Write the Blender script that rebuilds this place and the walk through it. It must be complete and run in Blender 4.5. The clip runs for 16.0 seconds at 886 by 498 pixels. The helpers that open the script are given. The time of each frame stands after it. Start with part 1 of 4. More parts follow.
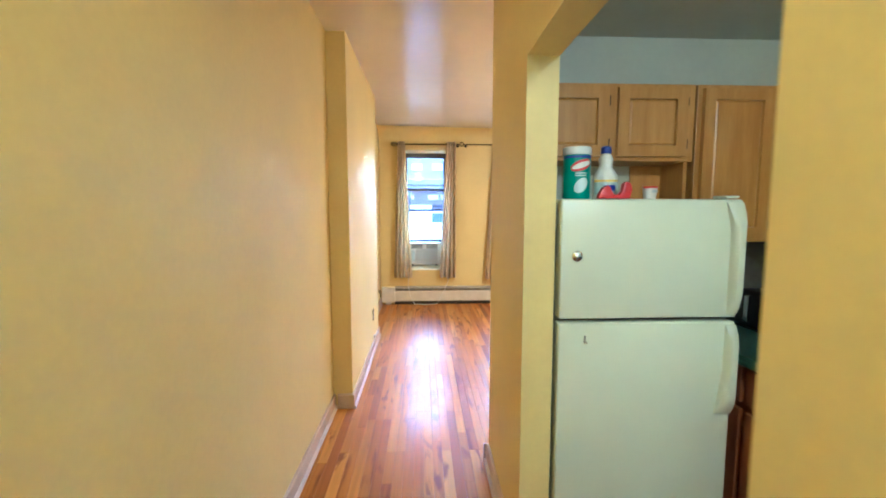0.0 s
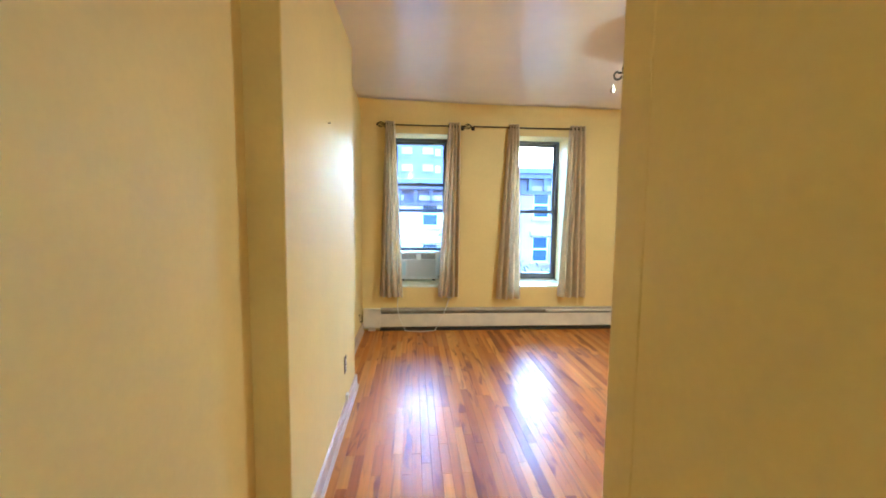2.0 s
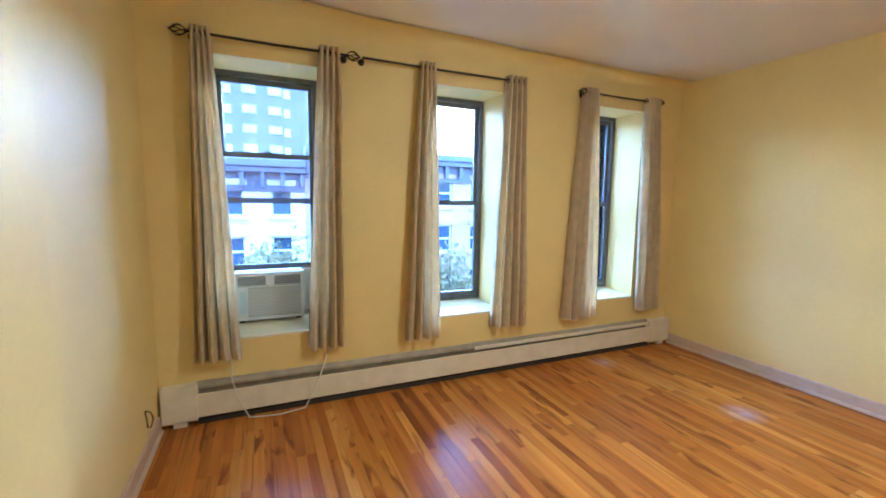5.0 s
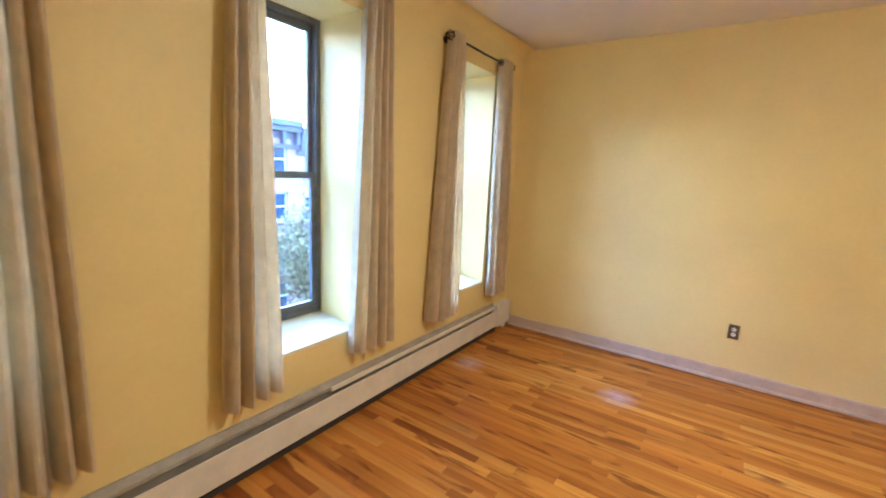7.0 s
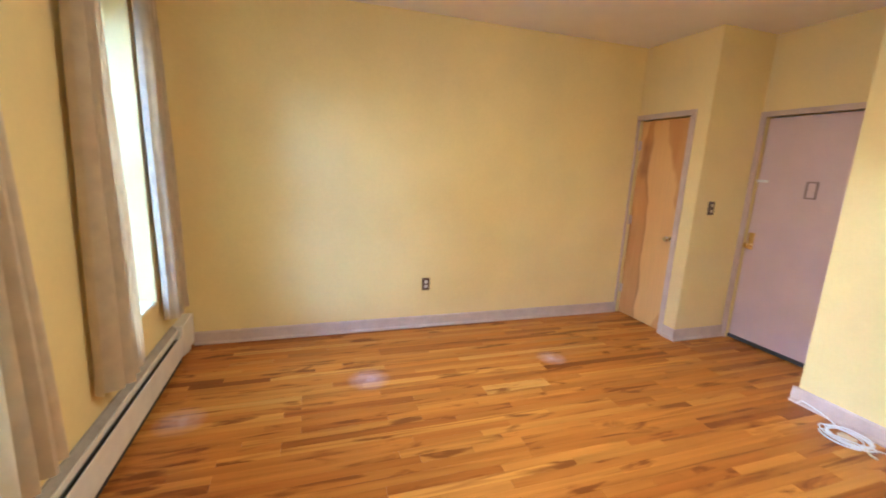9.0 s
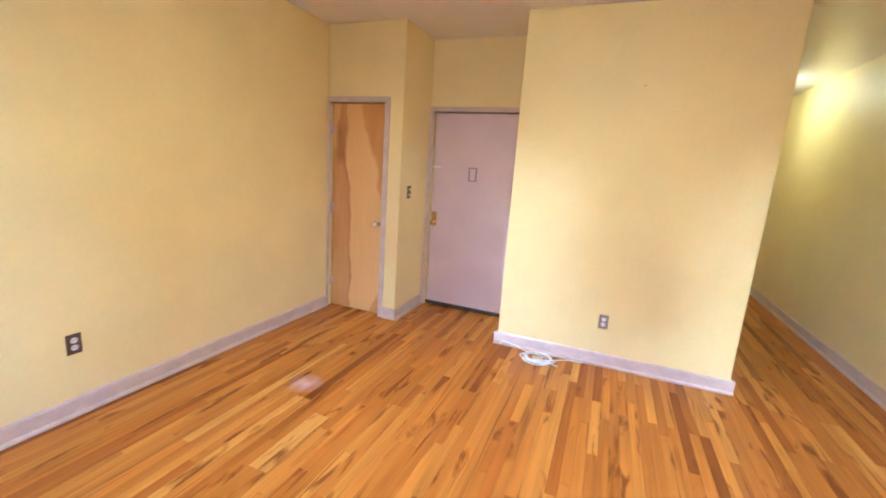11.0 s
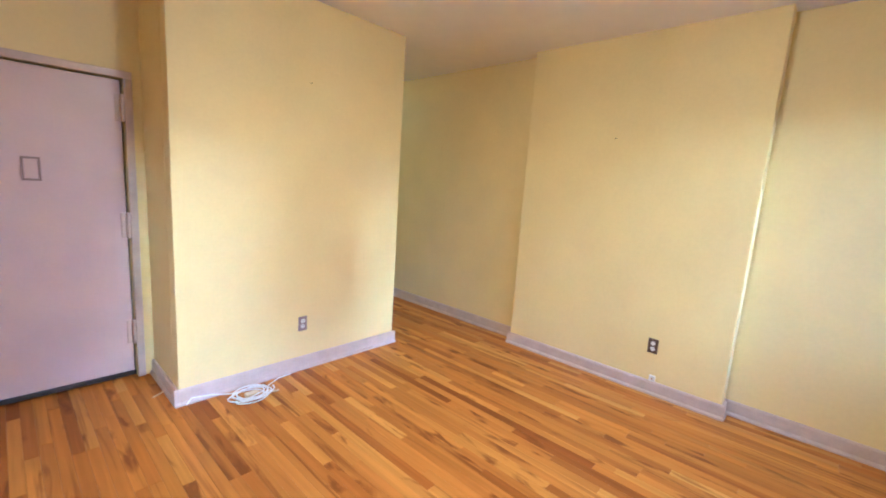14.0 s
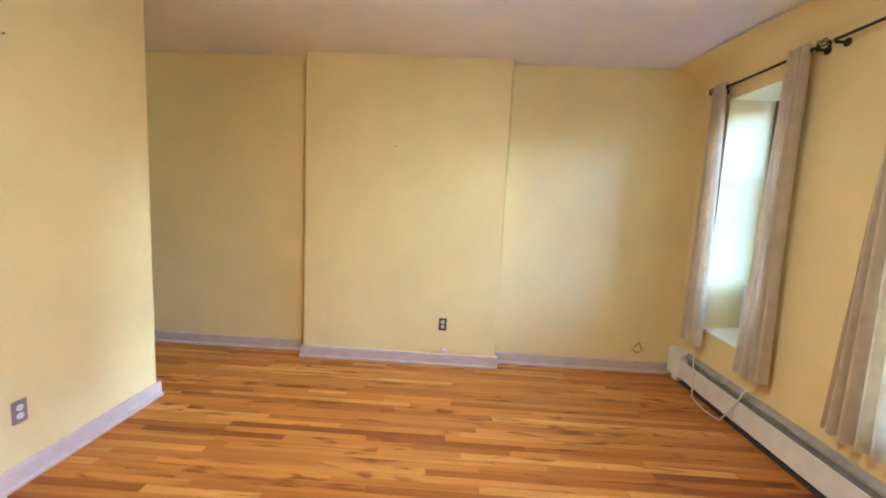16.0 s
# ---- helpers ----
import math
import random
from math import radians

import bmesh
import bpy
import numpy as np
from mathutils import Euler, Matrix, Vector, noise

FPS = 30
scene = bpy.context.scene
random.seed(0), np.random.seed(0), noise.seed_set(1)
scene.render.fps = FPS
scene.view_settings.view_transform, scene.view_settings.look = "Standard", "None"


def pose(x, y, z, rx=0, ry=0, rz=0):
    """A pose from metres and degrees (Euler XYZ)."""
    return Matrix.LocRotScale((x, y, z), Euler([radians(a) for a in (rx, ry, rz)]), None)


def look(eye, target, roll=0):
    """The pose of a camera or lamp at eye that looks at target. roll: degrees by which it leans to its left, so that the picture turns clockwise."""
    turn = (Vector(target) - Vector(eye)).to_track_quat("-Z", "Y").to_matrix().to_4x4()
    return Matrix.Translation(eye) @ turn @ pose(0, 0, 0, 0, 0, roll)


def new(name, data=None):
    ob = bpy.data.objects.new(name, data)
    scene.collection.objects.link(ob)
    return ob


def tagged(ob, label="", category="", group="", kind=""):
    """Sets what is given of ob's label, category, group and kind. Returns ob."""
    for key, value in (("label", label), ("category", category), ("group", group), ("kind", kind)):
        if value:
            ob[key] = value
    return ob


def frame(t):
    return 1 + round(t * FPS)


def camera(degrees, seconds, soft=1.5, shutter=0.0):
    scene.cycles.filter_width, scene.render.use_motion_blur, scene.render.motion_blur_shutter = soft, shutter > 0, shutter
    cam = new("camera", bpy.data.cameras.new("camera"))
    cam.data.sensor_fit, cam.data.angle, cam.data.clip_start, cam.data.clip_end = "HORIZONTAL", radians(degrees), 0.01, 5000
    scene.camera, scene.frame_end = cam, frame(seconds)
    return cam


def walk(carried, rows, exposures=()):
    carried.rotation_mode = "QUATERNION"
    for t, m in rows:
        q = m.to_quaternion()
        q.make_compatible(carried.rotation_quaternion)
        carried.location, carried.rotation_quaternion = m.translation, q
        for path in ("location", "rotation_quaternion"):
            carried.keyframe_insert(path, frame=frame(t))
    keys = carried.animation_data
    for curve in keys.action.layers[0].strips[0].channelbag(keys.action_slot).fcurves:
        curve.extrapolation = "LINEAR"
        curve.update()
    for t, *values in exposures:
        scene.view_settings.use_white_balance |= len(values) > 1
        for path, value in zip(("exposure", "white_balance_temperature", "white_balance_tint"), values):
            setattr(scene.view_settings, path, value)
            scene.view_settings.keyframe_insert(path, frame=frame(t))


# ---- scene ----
cam = camera(94.0, 16.0, soft=1.8, shutter=0.3)
# seconds, eye, target, roll
PATH = [
    (0, (0.312, -0.582, 1.485), (0.404, 1.407, 1.297), -0.0),
    (0.5, (0.29, -0.21, 1.474), (0.414, 1.778, 1.292), 0.5),
    (1, (0.278, 0.146, 1.486), (0.399, 2.133, 1.298), 0.7),
    (1.5, (0.257, 0.445, 1.495), (0.36, 2.433, 1.306), 0.8),
    (2, (0.25, 0.852, 1.468), (0.394, 2.838, 1.289), 0.6),
    (2.5, (0.222, 1.244, 1.463), (0.383, 3.228, 1.271), 0.4),
    (3, (0.202, 1.586, 1.483), (0.332, 3.57, 1.265), 0.8),
    (3.5, (0.122, 1.904, 1.5), (0.445, 3.863, 1.262), 0.6),
    (4, (0.199, 2.227, 1.466), (0.678, 4.155, 1.239), 0.1),
    (4.2, (0.227, 2.345, 1.467), (0.777, 4.256, 1.247), 0.1),
    (6.3, (0.331, 3.686, 1.559), (1.625, 5.175, 1.232), 2.3),
    (6.5, (0.352, 3.802, 1.55), (1.749, 5.193, 1.213), 2.3),
    (7, (0.404, 4.093, 1.527), (2.031, 5.202, 1.173), 2.9),
    (7.5, (0.453, 4.347, 1.533), (2.279, 5.072, 1.159), 3.2),
    (8, (0.448, 4.612, 1.517), (2.396, 4.83, 1.12), 1.9),
    (8.5, (0.585, 4.779, 1.515), (2.536, 4.567, 1.126), 2.1),
    (9, (0.728, 4.956, 1.519), (2.588, 4.339, 1.117), 2.6),
    (9.5, (0.874, 5.104, 1.516), (2.535, 4.073, 1.093), 2.5),
    (9.7, (0.932, 5.163, 1.515), (2.482, 3.97, 1.097), 2.5),
    (11.8, (2.228, 5.116, 1.482), (2.281, 3.145, 1.148), 3.3),
    (12, (2.346, 5.106, 1.463), (2.203, 3.135, 1.151), 2.7),
    (12.5, (2.575, 5.055, 1.49), (2.065, 3.142, 1.204), 2.6),
    (13, (2.769, 4.881, 1.521), (2.002, 3.052, 1.264), 3.1),
    (13.5, (2.978, 4.706, 1.514), (1.821, 3.102, 1.219), 3.8),
    (14, (3.147, 4.583, 1.515), (1.695, 3.244, 1.202), 3.8),
    (14.5, (3.251, 4.362, 1.516), (1.646, 3.206, 1.219), 3.7),
    (15, (3.404, 4.159, 1.501), (1.579, 3.396, 1.206), 3.3),
    (15.5, (3.502, 3.997, 1.494), (1.549, 3.662, 1.224), 2.7),
    (16, (3.44, 3.855, 1.505), (1.452, 3.776, 1.272), 2.8),
]
EXPOSURES = [(0.0, 6.14, 4400, 6), (1.5, 5.94, 4400, 2), (2.5, 5.49, 4280, -1), (4.0, 5.33, 4230, -1), (6.5, 5.51, 4600, 9), (8.0, 5.51, 4650, 9), (9.5, 5.69, 4450, 10), (12.5, 5.95, 4250, 11), (14.0, 5.77, 4100, 10), (16.0, 5.67, 4150, 9)]
walk(cam, [(t, look(eye, target, roll)) for t, eye, target, roll in PATH], EXPOSURES)

# ---- light ----
world = bpy.data.worlds.new("sky")
scene.world = world
world.use_nodes = True
wn = world.node_tree
sky = wn.nodes.new("ShaderNodeTexSky")
sky.sky_type = 'NISHITA'
sky.sun_disc = False
sky.sun_elevation = radians(9)
sky.sun_rotation = radians(0)
sky.air_density, sky.dust_density = 1.0, 3.0
# thin cloud takes the warmth out of the low sun
cool = wn.nodes.new("ShaderNodeMixRGB")
cool.blend_type, cool.inputs[0].default_value = 'MULTIPLY', 1.0
cool.inputs[2].default_value = (0.62, 0.84, 1.25, 1)
wn.links.new(sky.outputs[0], cool.inputs[1]), wn.links.new(cool.outputs[0], wn.nodes["Background"].inputs[0])
wn.nodes["Background"].inputs[1].default_value = 0.13

sun = new("sun", bpy.data.lights.new("sun", "SUN"))
# overcast: the whole bright sky over the street side
sun.data.energy, sun.data.angle, sun.data.color = 1.1, radians(150), (0.37, 0.61, 1.0)
sun.matrix_world = look((0, 20, 32), (0, 0, 0))


def lamp(name, kind, energy, color, m, **extra):
    ob = new(name, bpy.data.lights.new(name, kind))
    ob.data.energy, ob.data.color = energy, color
    for k, v in extra.items():
        if k == "size":
            ob.data.size = v
        if k == "radius":
            ob.data.shadow_soft_size = v
    ob.matrix_world = m
    return ob


lamp("kitchen_bulb", "POINT", 0.52, (1.0, 1.0, 0.82), pose(1.05, -1.0, 2.22), radius=0.07)
lamp("hall_bulb", "POINT", 0.26, (1.0, 0.96, 0.55), pose(0.16, -0.95, 2.56), radius=0.09)


# ---- materials ----
def mat(name, base, rough=0.5, metal=0.0, var=0.08, scale=3.0, bump=0.0, bscale=60.0, spec=0.5, coat=0.0, stretch=(1, 1, 1), second=None, rvar=0.05, trans=0.0, edge=(0.4, 0.9), detail=4):
    m = bpy.data.materials.new(name)
    m.use_nodes = True
    nt = m.node_tree
    b = nt.nodes["Principled BSDF"]
    N, L = nt.nodes.new, nt.links.new
    geo = N("ShaderNodeNewGeometry")
    mp = N("ShaderNodeMapping")
    mp.inputs["Scale"].default_value = stretch
    L(geo.outputs["Position"], mp.inputs[0])
    n1, n2 = N("ShaderNodeTexNoise"), N("ShaderNodeTexNoise")
    n1.inputs["Scale"].default_value, n1.inputs["Detail"].default_value = scale, detail
    n2.inputs["Scale"].default_value, n2.inputs["Detail"].default_value = bscale, 3
    L(mp.outputs[0], n1.inputs[0]), L(mp.outputs[0], n2.inputs[0])
    add = N("ShaderNodeMath")
    add.operation = 'MULTIPLY_ADD'
    add.inputs[1].default_value = 0.35
    L(n2.outputs[0], add.inputs[0]), L(n1.outputs[0], add.inputs[2])
    ramp = N("ShaderNodeValToRGB")
    lo = second or tuple(c * (1 - var * 2) for c in base)
    hi = base if second else tuple(min(1, c * (1 + var)) for c in base)
    ramp.color_ramp.elements[0].position, ramp.color_ramp.elements[1].position = edge
    ramp.color_ramp.elements[0].color, ramp.color_ramp.elements[1].color = (*lo, 1), (*hi, 1)
    L(add.outputs[0], ramp.inputs[0]), L(ramp.outputs[0], b.inputs["Base Color"])
    rr = N("ShaderNodeMapRange")
    rr.inputs["To Min"].default_value, rr.inputs["To Max"].default_value = max(0.02, rough - rvar), rough + rvar
    L(n1.outputs[0], rr.inputs[0]), L(rr.outputs[0], b.inputs["Roughness"])
    b.inputs["Metallic"].default_value = metal
    b.inputs["Specular IOR Level"].default_value = spec
    b.inputs["Coat Weight"].default_value = coat
    b.inputs["Coat Roughness"].default_value = 0.25
    if bump:
        bp = N("ShaderNodeBump")
        bp.inputs["Strength"].default_value, bp.inputs["Distance"].default_value = bump, 0.004
        L(add.outputs[0], bp.inputs["Height"]), L(bp.outputs[0], b.inputs["Normal"])
    if trans:
        b.inputs["Subsurface Weight"].default_value = 0.0
        tr, mx = N("ShaderNodeBsdfTranslucent"), N("ShaderNodeMixShader")
        L(ramp.outputs[0], tr.inputs[0])
        mx.inputs[0].default_value = trans
        L(b.outputs[0], mx.inputs[1]), L(tr.outputs[0], mx.inputs[2]), L(mx.outputs[0], nt.nodes["Material Output"].inputs[0])
    return m


def glow(name, color, strength):
    m = bpy.data.materials.new(name)
    m.use_nodes = True
    b = m.node_tree.nodes["Principled BSDF"]
    b.inputs["Base Color"].default_value = (*color, 1)
    b.inputs["Emission Color"].default_value = (*color, 1)
    b.inputs["Emission Strength"].default_value = strength
    b.inputs["Roughness"].default_value = 0.3
    return m


def glass(name, tint=(0.94, 0.90, 0.92)):
    m = bpy.data.materials.new(name)
    m.use_nodes = True
    nt = m.node_tree
    tr, gl, mx, fr = (nt.nodes.new(k) for k in ("ShaderNodeBsdfTransparent", "ShaderNodeBsdfGlossy", "ShaderNodeMixShader", "ShaderNodeFresnel"))
    tr.inputs[0].default_value = (*tint, 1)
    gl.inputs["Roughness"].default_value = 0.02
    fr.inputs[0].default_value = 1.45
    nt.links.new(fr.outputs[0], mx.inputs[0])
    nt.links.new(tr.outputs[0], mx.inputs[1]), nt.links.new(gl.outputs[0], mx.inputs[2])
    nt.links.new(mx.outputs[0], nt.nodes["Material Output"].inputs[0])
    return m


def oak(name, island):
    """Varnished oak strip: each board its own tone, long grain and dark streaks."""
    m = bpy.data.materials.new(name)
    m.use_nodes = True
    nt = m.node_tree
    b = nt.nodes["Principled BSDF"]
    b.inputs["Specular IOR Level"].default_value = 0.16
    b.inputs["Coat Weight"].default_value, b.inputs["Coat Roughness"].default_value = 0.045, 0.11
    N, L = nt.nodes.new, nt.links.new
    geo = N("ShaderNodeNewGeometry")
    rnd = geo.outputs["Random Per Island"] if island else N("ShaderNodeObjectInfo").outputs["Random"]
    tone = N("ShaderNodeValToRGB")
    cr = tone.color_ramp
    stops = [(0.0, (0.211, 0.058, 0.006)), (0.05, (0.34, 0.107, 0.009)), (0.25, (0.427, 0.149, 0.013)), (0.65, (0.492, 0.185, 0.018)), (0.9, (0.556, 0.239, 0.028)), (1.0, (0.618, 0.299, 0.049))]
    cr.elements[0].position, cr.elements[0].color = stops[0][0], (*stops[0][1], 1)
    cr.elements[1].position, cr.elements[1].color = stops[-1][0], (*stops[-1][1], 1)
    for p, c in stops[1:-1]:
        cr.elements.new(p).color = (*c, 1)
    L(rnd, tone.inputs[0])
    off = N("ShaderNodeVectorMath")
    off.operation = 'MULTIPLY_ADD'
    off.inputs[1].default_value = (31.0, 57.0, 11.0)
    comb = N("ShaderNodeCombineXYZ")
    for i in range(3):
        L(rnd, comb.inputs[i])
    L(comb.outputs[0], off.inputs[0]), L(geo.outputs["Position"], off.inputs[2])
    def streak(sx, sy, detail, lo, hi, clo, chi):
        mp = N("ShaderNodeMapping")
        mp.inputs["Scale"].default_value = (sx, sy, 1)
        L(off.outputs[0], mp.inputs[0])
        n = N("ShaderNodeTexNoise")
        n.inputs["Scale"].default_value, n.inputs["Detail"].default_value, n.inputs["Distortion"].default_value = 1.0, detail, 0.6
        L(mp.outputs[0], n.inputs[0])
        r = N("ShaderNodeMapRange")
        r.inputs["From Min"].default_value, r.inputs["From Max"].default_value = lo, hi
        r.inputs["To Min"].default_value, r.inputs["To Max"].default_value = clo, chi
        L(n.outputs[0], r.inputs[0])
        return n, r
    n1, g1 = streak(38, 1.3, 4, 0.3, 0.7, 0.84, 1.12)
    n2, g2 = streak(24, 1.0, 4, 0.58, 0.74, 0.0, 0.82)
    n4, g4 = streak(10, 2.2, 6, 0.58, 0.67, 0.0, 0.88)
    n3, g3 = streak(1.1, 0.8, 3, 0.3, 0.7, 0.84, 1.12)
    col = tone.outputs[0]
    for g in (g1, g3):
        mx = N("ShaderNodeMixRGB")
        mx.blend_type, mx.inputs[0].default_value = 'MULTIPLY', 1.0
        L(col, mx.inputs[1]), L(g.outputs[0], mx.inputs[2])
        col = mx.outputs[0]
    # reddish-brown mineral streaks and knots
    for g in (g2, g4):
        mx = N("ShaderNodeMixRGB")
        L(g.outputs[0], mx.inputs[0]), L(col, mx.inputs[1])
        mx.inputs[2].default_value = (0.165, 0.042, 0.005, 1)
        col = mx.outputs[0]
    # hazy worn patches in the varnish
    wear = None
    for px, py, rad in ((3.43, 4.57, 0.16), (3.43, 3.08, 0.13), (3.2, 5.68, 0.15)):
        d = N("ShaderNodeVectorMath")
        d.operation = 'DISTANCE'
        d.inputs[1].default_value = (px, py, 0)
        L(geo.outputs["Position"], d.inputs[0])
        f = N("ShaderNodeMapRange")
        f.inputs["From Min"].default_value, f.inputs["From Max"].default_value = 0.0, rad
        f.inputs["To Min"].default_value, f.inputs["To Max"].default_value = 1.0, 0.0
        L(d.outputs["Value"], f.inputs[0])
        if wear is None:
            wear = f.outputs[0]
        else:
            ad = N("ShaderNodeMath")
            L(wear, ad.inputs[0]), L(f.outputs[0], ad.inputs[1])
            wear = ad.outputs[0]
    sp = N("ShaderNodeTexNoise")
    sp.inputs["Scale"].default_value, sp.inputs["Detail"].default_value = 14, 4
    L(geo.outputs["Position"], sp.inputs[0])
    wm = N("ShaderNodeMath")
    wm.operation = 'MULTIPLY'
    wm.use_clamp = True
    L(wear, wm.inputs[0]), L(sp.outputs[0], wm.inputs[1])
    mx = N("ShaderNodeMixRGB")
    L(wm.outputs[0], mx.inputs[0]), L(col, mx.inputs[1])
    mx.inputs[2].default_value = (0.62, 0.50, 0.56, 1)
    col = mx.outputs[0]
    L(col, b.inputs["Base Color"])
    rr = N("ShaderNodeMapRange")
    rr.inputs["From Min"].default_value, rr.inputs["From Max"].default_value = 0.3, 0.7
    rr.inputs["To Min"].default_value, rr.inputs["To Max"].default_value = 0.30, 0.46
    L(n3.outputs[0], rr.inputs[0]), L(rr.outputs[0], b.inputs["Roughness"])
    bp = N("ShaderNodeBump")
    bp.inputs["Strength"].default_value, bp.inputs["Distance"].default_value = 0.12, 0.002
    L(n1.outputs[0], bp.inputs["Height"]), L(bp.outputs[0], b.inputs["Normal"])
    return m


def veneer(name, x0, width):
    """Rotary-cut birch: pale sapwood with broad orange heartwood flames."""
    m = bpy.data.materials.new(name)
    m.use_nodes = True
    nt = m.node_tree
    b = nt.nodes["Principled BSDF"]
    N, L = nt.nodes.new, nt.links.new
    geo, sep = N("ShaderNodeNewGeometry"), N("ShaderNodeSeparateXYZ")

    def sock(v, i):
        if isinstance(v, (int, float)):
            i.default_value = v
        else:
            L(v, i)

    def op(kind, *vals, clamp=False):
        q = N("ShaderNodeMath")
        q.operation, q.use_clamp = kind, clamp
        for k, v in enumerate(vals):
            sock(v, q.inputs[k])
        return q.outputs[0]

    def waves(sx, sz, detail):
        mp, n = N("ShaderNodeMapping"), N("ShaderNodeTexNoise")
        mp.inputs["Scale"].default_value = (sx, sx, sz)
        L(geo.outputs["Position"], mp.inputs[0]), L(mp.outputs[0], n.inputs[0])
        n.inputs["Scale"].default_value, n.inputs["Detail"].default_value = 1.0, detail
        return n.outputs[0]

    L(geo.outputs["Position"], sep.inputs[0])
    u = op('MULTIPLY_ADD', sep.outputs[0], -1 / width, (x0 + width) / width)
    u = op('ADD', u, op('MULTIPLY_ADD', waves(3.2, 2.6, 2), 0.34, -0.17))
    z = sep.outputs[2]
    soft = lambda d, w: op('MULTIPLY_ADD', d, 1 / w, 0.5, clamp=True)
    heart = soft(op('SUBTRACT', op('MULTIPLY_ADD', z, -0.05, 0.37), u), 0.02)
    knot = op('MULTIPLY', soft(op('SUBTRACT', 0.17, op('ABSOLUTE', op('SUBTRACT', z, 1.66))), 0.10), soft(op('SUBTRACT', 0.085, op('ABSOLUTE', op('SUBTRACT', u, 0.22))), 0.08))
    rim = op('MULTIPLY', soft(op('SUBTRACT', 0.022, op('ABSOLUTE', op('SUBTRACT', u, op('MULTIPLY_ADD', z, -0.05, 0.355)))), 0.03), soft(op('SUBTRACT', 1.85, z), 0.2))
    sap = soft(op('SUBTRACT', u, op('MULTIPLY_ADD', z, 0.22, -0.27)), 0.04)
    flame = soft(op('SUBTRACT', u, op('MULTIPLY_ADD', z, -0.50, 1.56)), 0.05)
    toe = soft(op('SUBTRACT', u, op('MULTIPLY_ADD', z, 1.1, 0.74)), 0.05)
    fig = op('MAXIMUM', op('MULTIPLY', heart, sap), op('MAXIMUM', flame, toe))
    fig = op('MULTIPLY', fig, op('MULTIPLY_ADD', waves(7, 1.5, 3), 1.1, 0.20), clamp=True)
    mx = N("ShaderNodeMixRGB")
    L(fig, mx.inputs[0])
    mx.inputs[1].default_value, mx.inputs[2].default_value = (0.74, 0.44, 0.13, 1), (0.53, 0.24, 0.05, 1)
    mg = N("ShaderNodeMixRGB")
    mg.blend_type, mg.inputs[0].default_value = 'MULTIPLY', 1.0
    L(mx.outputs[0], mg.inputs[1]), L(op('MULTIPLY_ADD', waves(60, 2.5, 3), 0.24, 0.86), mg.inputs[2])
    mk = N("ShaderNodeMixRGB")
    L(op('MULTIPLY', op('MAXIMUM', op('MULTIPLY', knot, 1.3), op('MULTIPLY', rim, 0.8)), waves(9, 3, 4), clamp=True), mk.inputs[0]), L(mg.outputs[0], mk.inputs[1])
    mk.inputs[2].default_value = (0.26, 0.10, 0.03, 1)
    L(mk.outputs[0], b.inputs["Base Color"])
    L(op('MULTIPLY_ADD', waves(5, 3, 2), 0.12, 0.28), b.inputs["Roughness"])
    return m


M_WALL = mat("yellow_paint", (0.82, 0.66, 0.265), rough=0.56, var=0.035, scale=1.6, bump=0.10, bscale=45, spec=0.5)
M_CEIL = mat("ceiling_paint", (0.86, 0.81, 0.81), rough=0.22, var=0.03, scale=1.2, bump=0.10, bscale=8, spec=0.5)
M_TRIM = mat("mauve_trim_paint", (0.59, 0.46, 0.37), rough=0.35, var=0.07, scale=9, bump=0.12, bscale=70)
M_EDOOR = mat("mauve_door_paint", (0.66, 0.51, 0.47), rough=0.38, var=0.04, scale=3, bump=0.08, bscale=60)
M_KWALL = mat("kitchen_white_paint", (0.56, 0.57, 0.49), rough=0.4, var=0.05, scale=2, bump=0.08, bscale=40)
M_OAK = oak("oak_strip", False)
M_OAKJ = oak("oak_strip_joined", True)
M_SUB = mat("floor_gap", (0.06, 0.025, 0.01), rough=0.8, var=0.1)
M_VENEER = veneer("birch_veneer", 3.68, 0.59)
M_CAB = mat("honey_oak", (0.58, 0.30, 0.065), second=(0.42, 0.19, 0.035), rough=0.33, scale=6, bscale=40, stretch=(4, 4, 0.4), bump=0.05)
M_BLACK = mat("black_metal", (0.02, 0.017, 0.015), rough=0.42, metal=0.4, var=0.2, scale=20)
M_FRAME = mat("dark_bronze_frame", (0.14, 0.14, 0.145), rough=0.4, metal=0.2, var=0.15, scale=14)
M_HEAT = mat("cream_heater_enamel", (0.80, 0.75, 0.64), rough=0.4, var=0.06, scale=7, bump=0.05)
# near-black: shade painted into gaps and recesses; also rubber and feet
M_HDARK = mat("dark_parts_and_shade", (0.05, 0.045, 0.04), rough=0.7, var=0.2)
M_HGREY = mat("heater_hood_grey", (0.36, 0.32, 0.26), rough=0.5, var=0.12, scale=10)
M_SILL = mat("sill_paint", (0.80, 0.74, 0.52), rough=0.35, var=0.04, scale=5)
M_CURT = mat("taupe_curtain_cloth", (0.80, 0.69, 0.48), rough=0.85, var=0.06, scale=14, bump=0.25, bscale=400, spec=0.1, trans=0.50)
M_AC = mat("white_plastic", (0.74, 0.75, 0.75), rough=0.4, var=0.04, scale=6)
M_ACG = mat("grey_plastic_grille", (0.50, 0.52, 0.53), rough=0.5, var=0.05, scale=9)
M_FRIDGE = mat("fridge_enamel", (0.72, 0.75, 0.61), rough=0.30, var=0.025, scale=3, bump=0.05, bscale=220)
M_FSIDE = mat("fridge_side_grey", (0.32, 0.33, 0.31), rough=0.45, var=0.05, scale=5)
M_GASK = mat("gasket_grey", (0.10, 0.10, 0.09), rough=0.7)
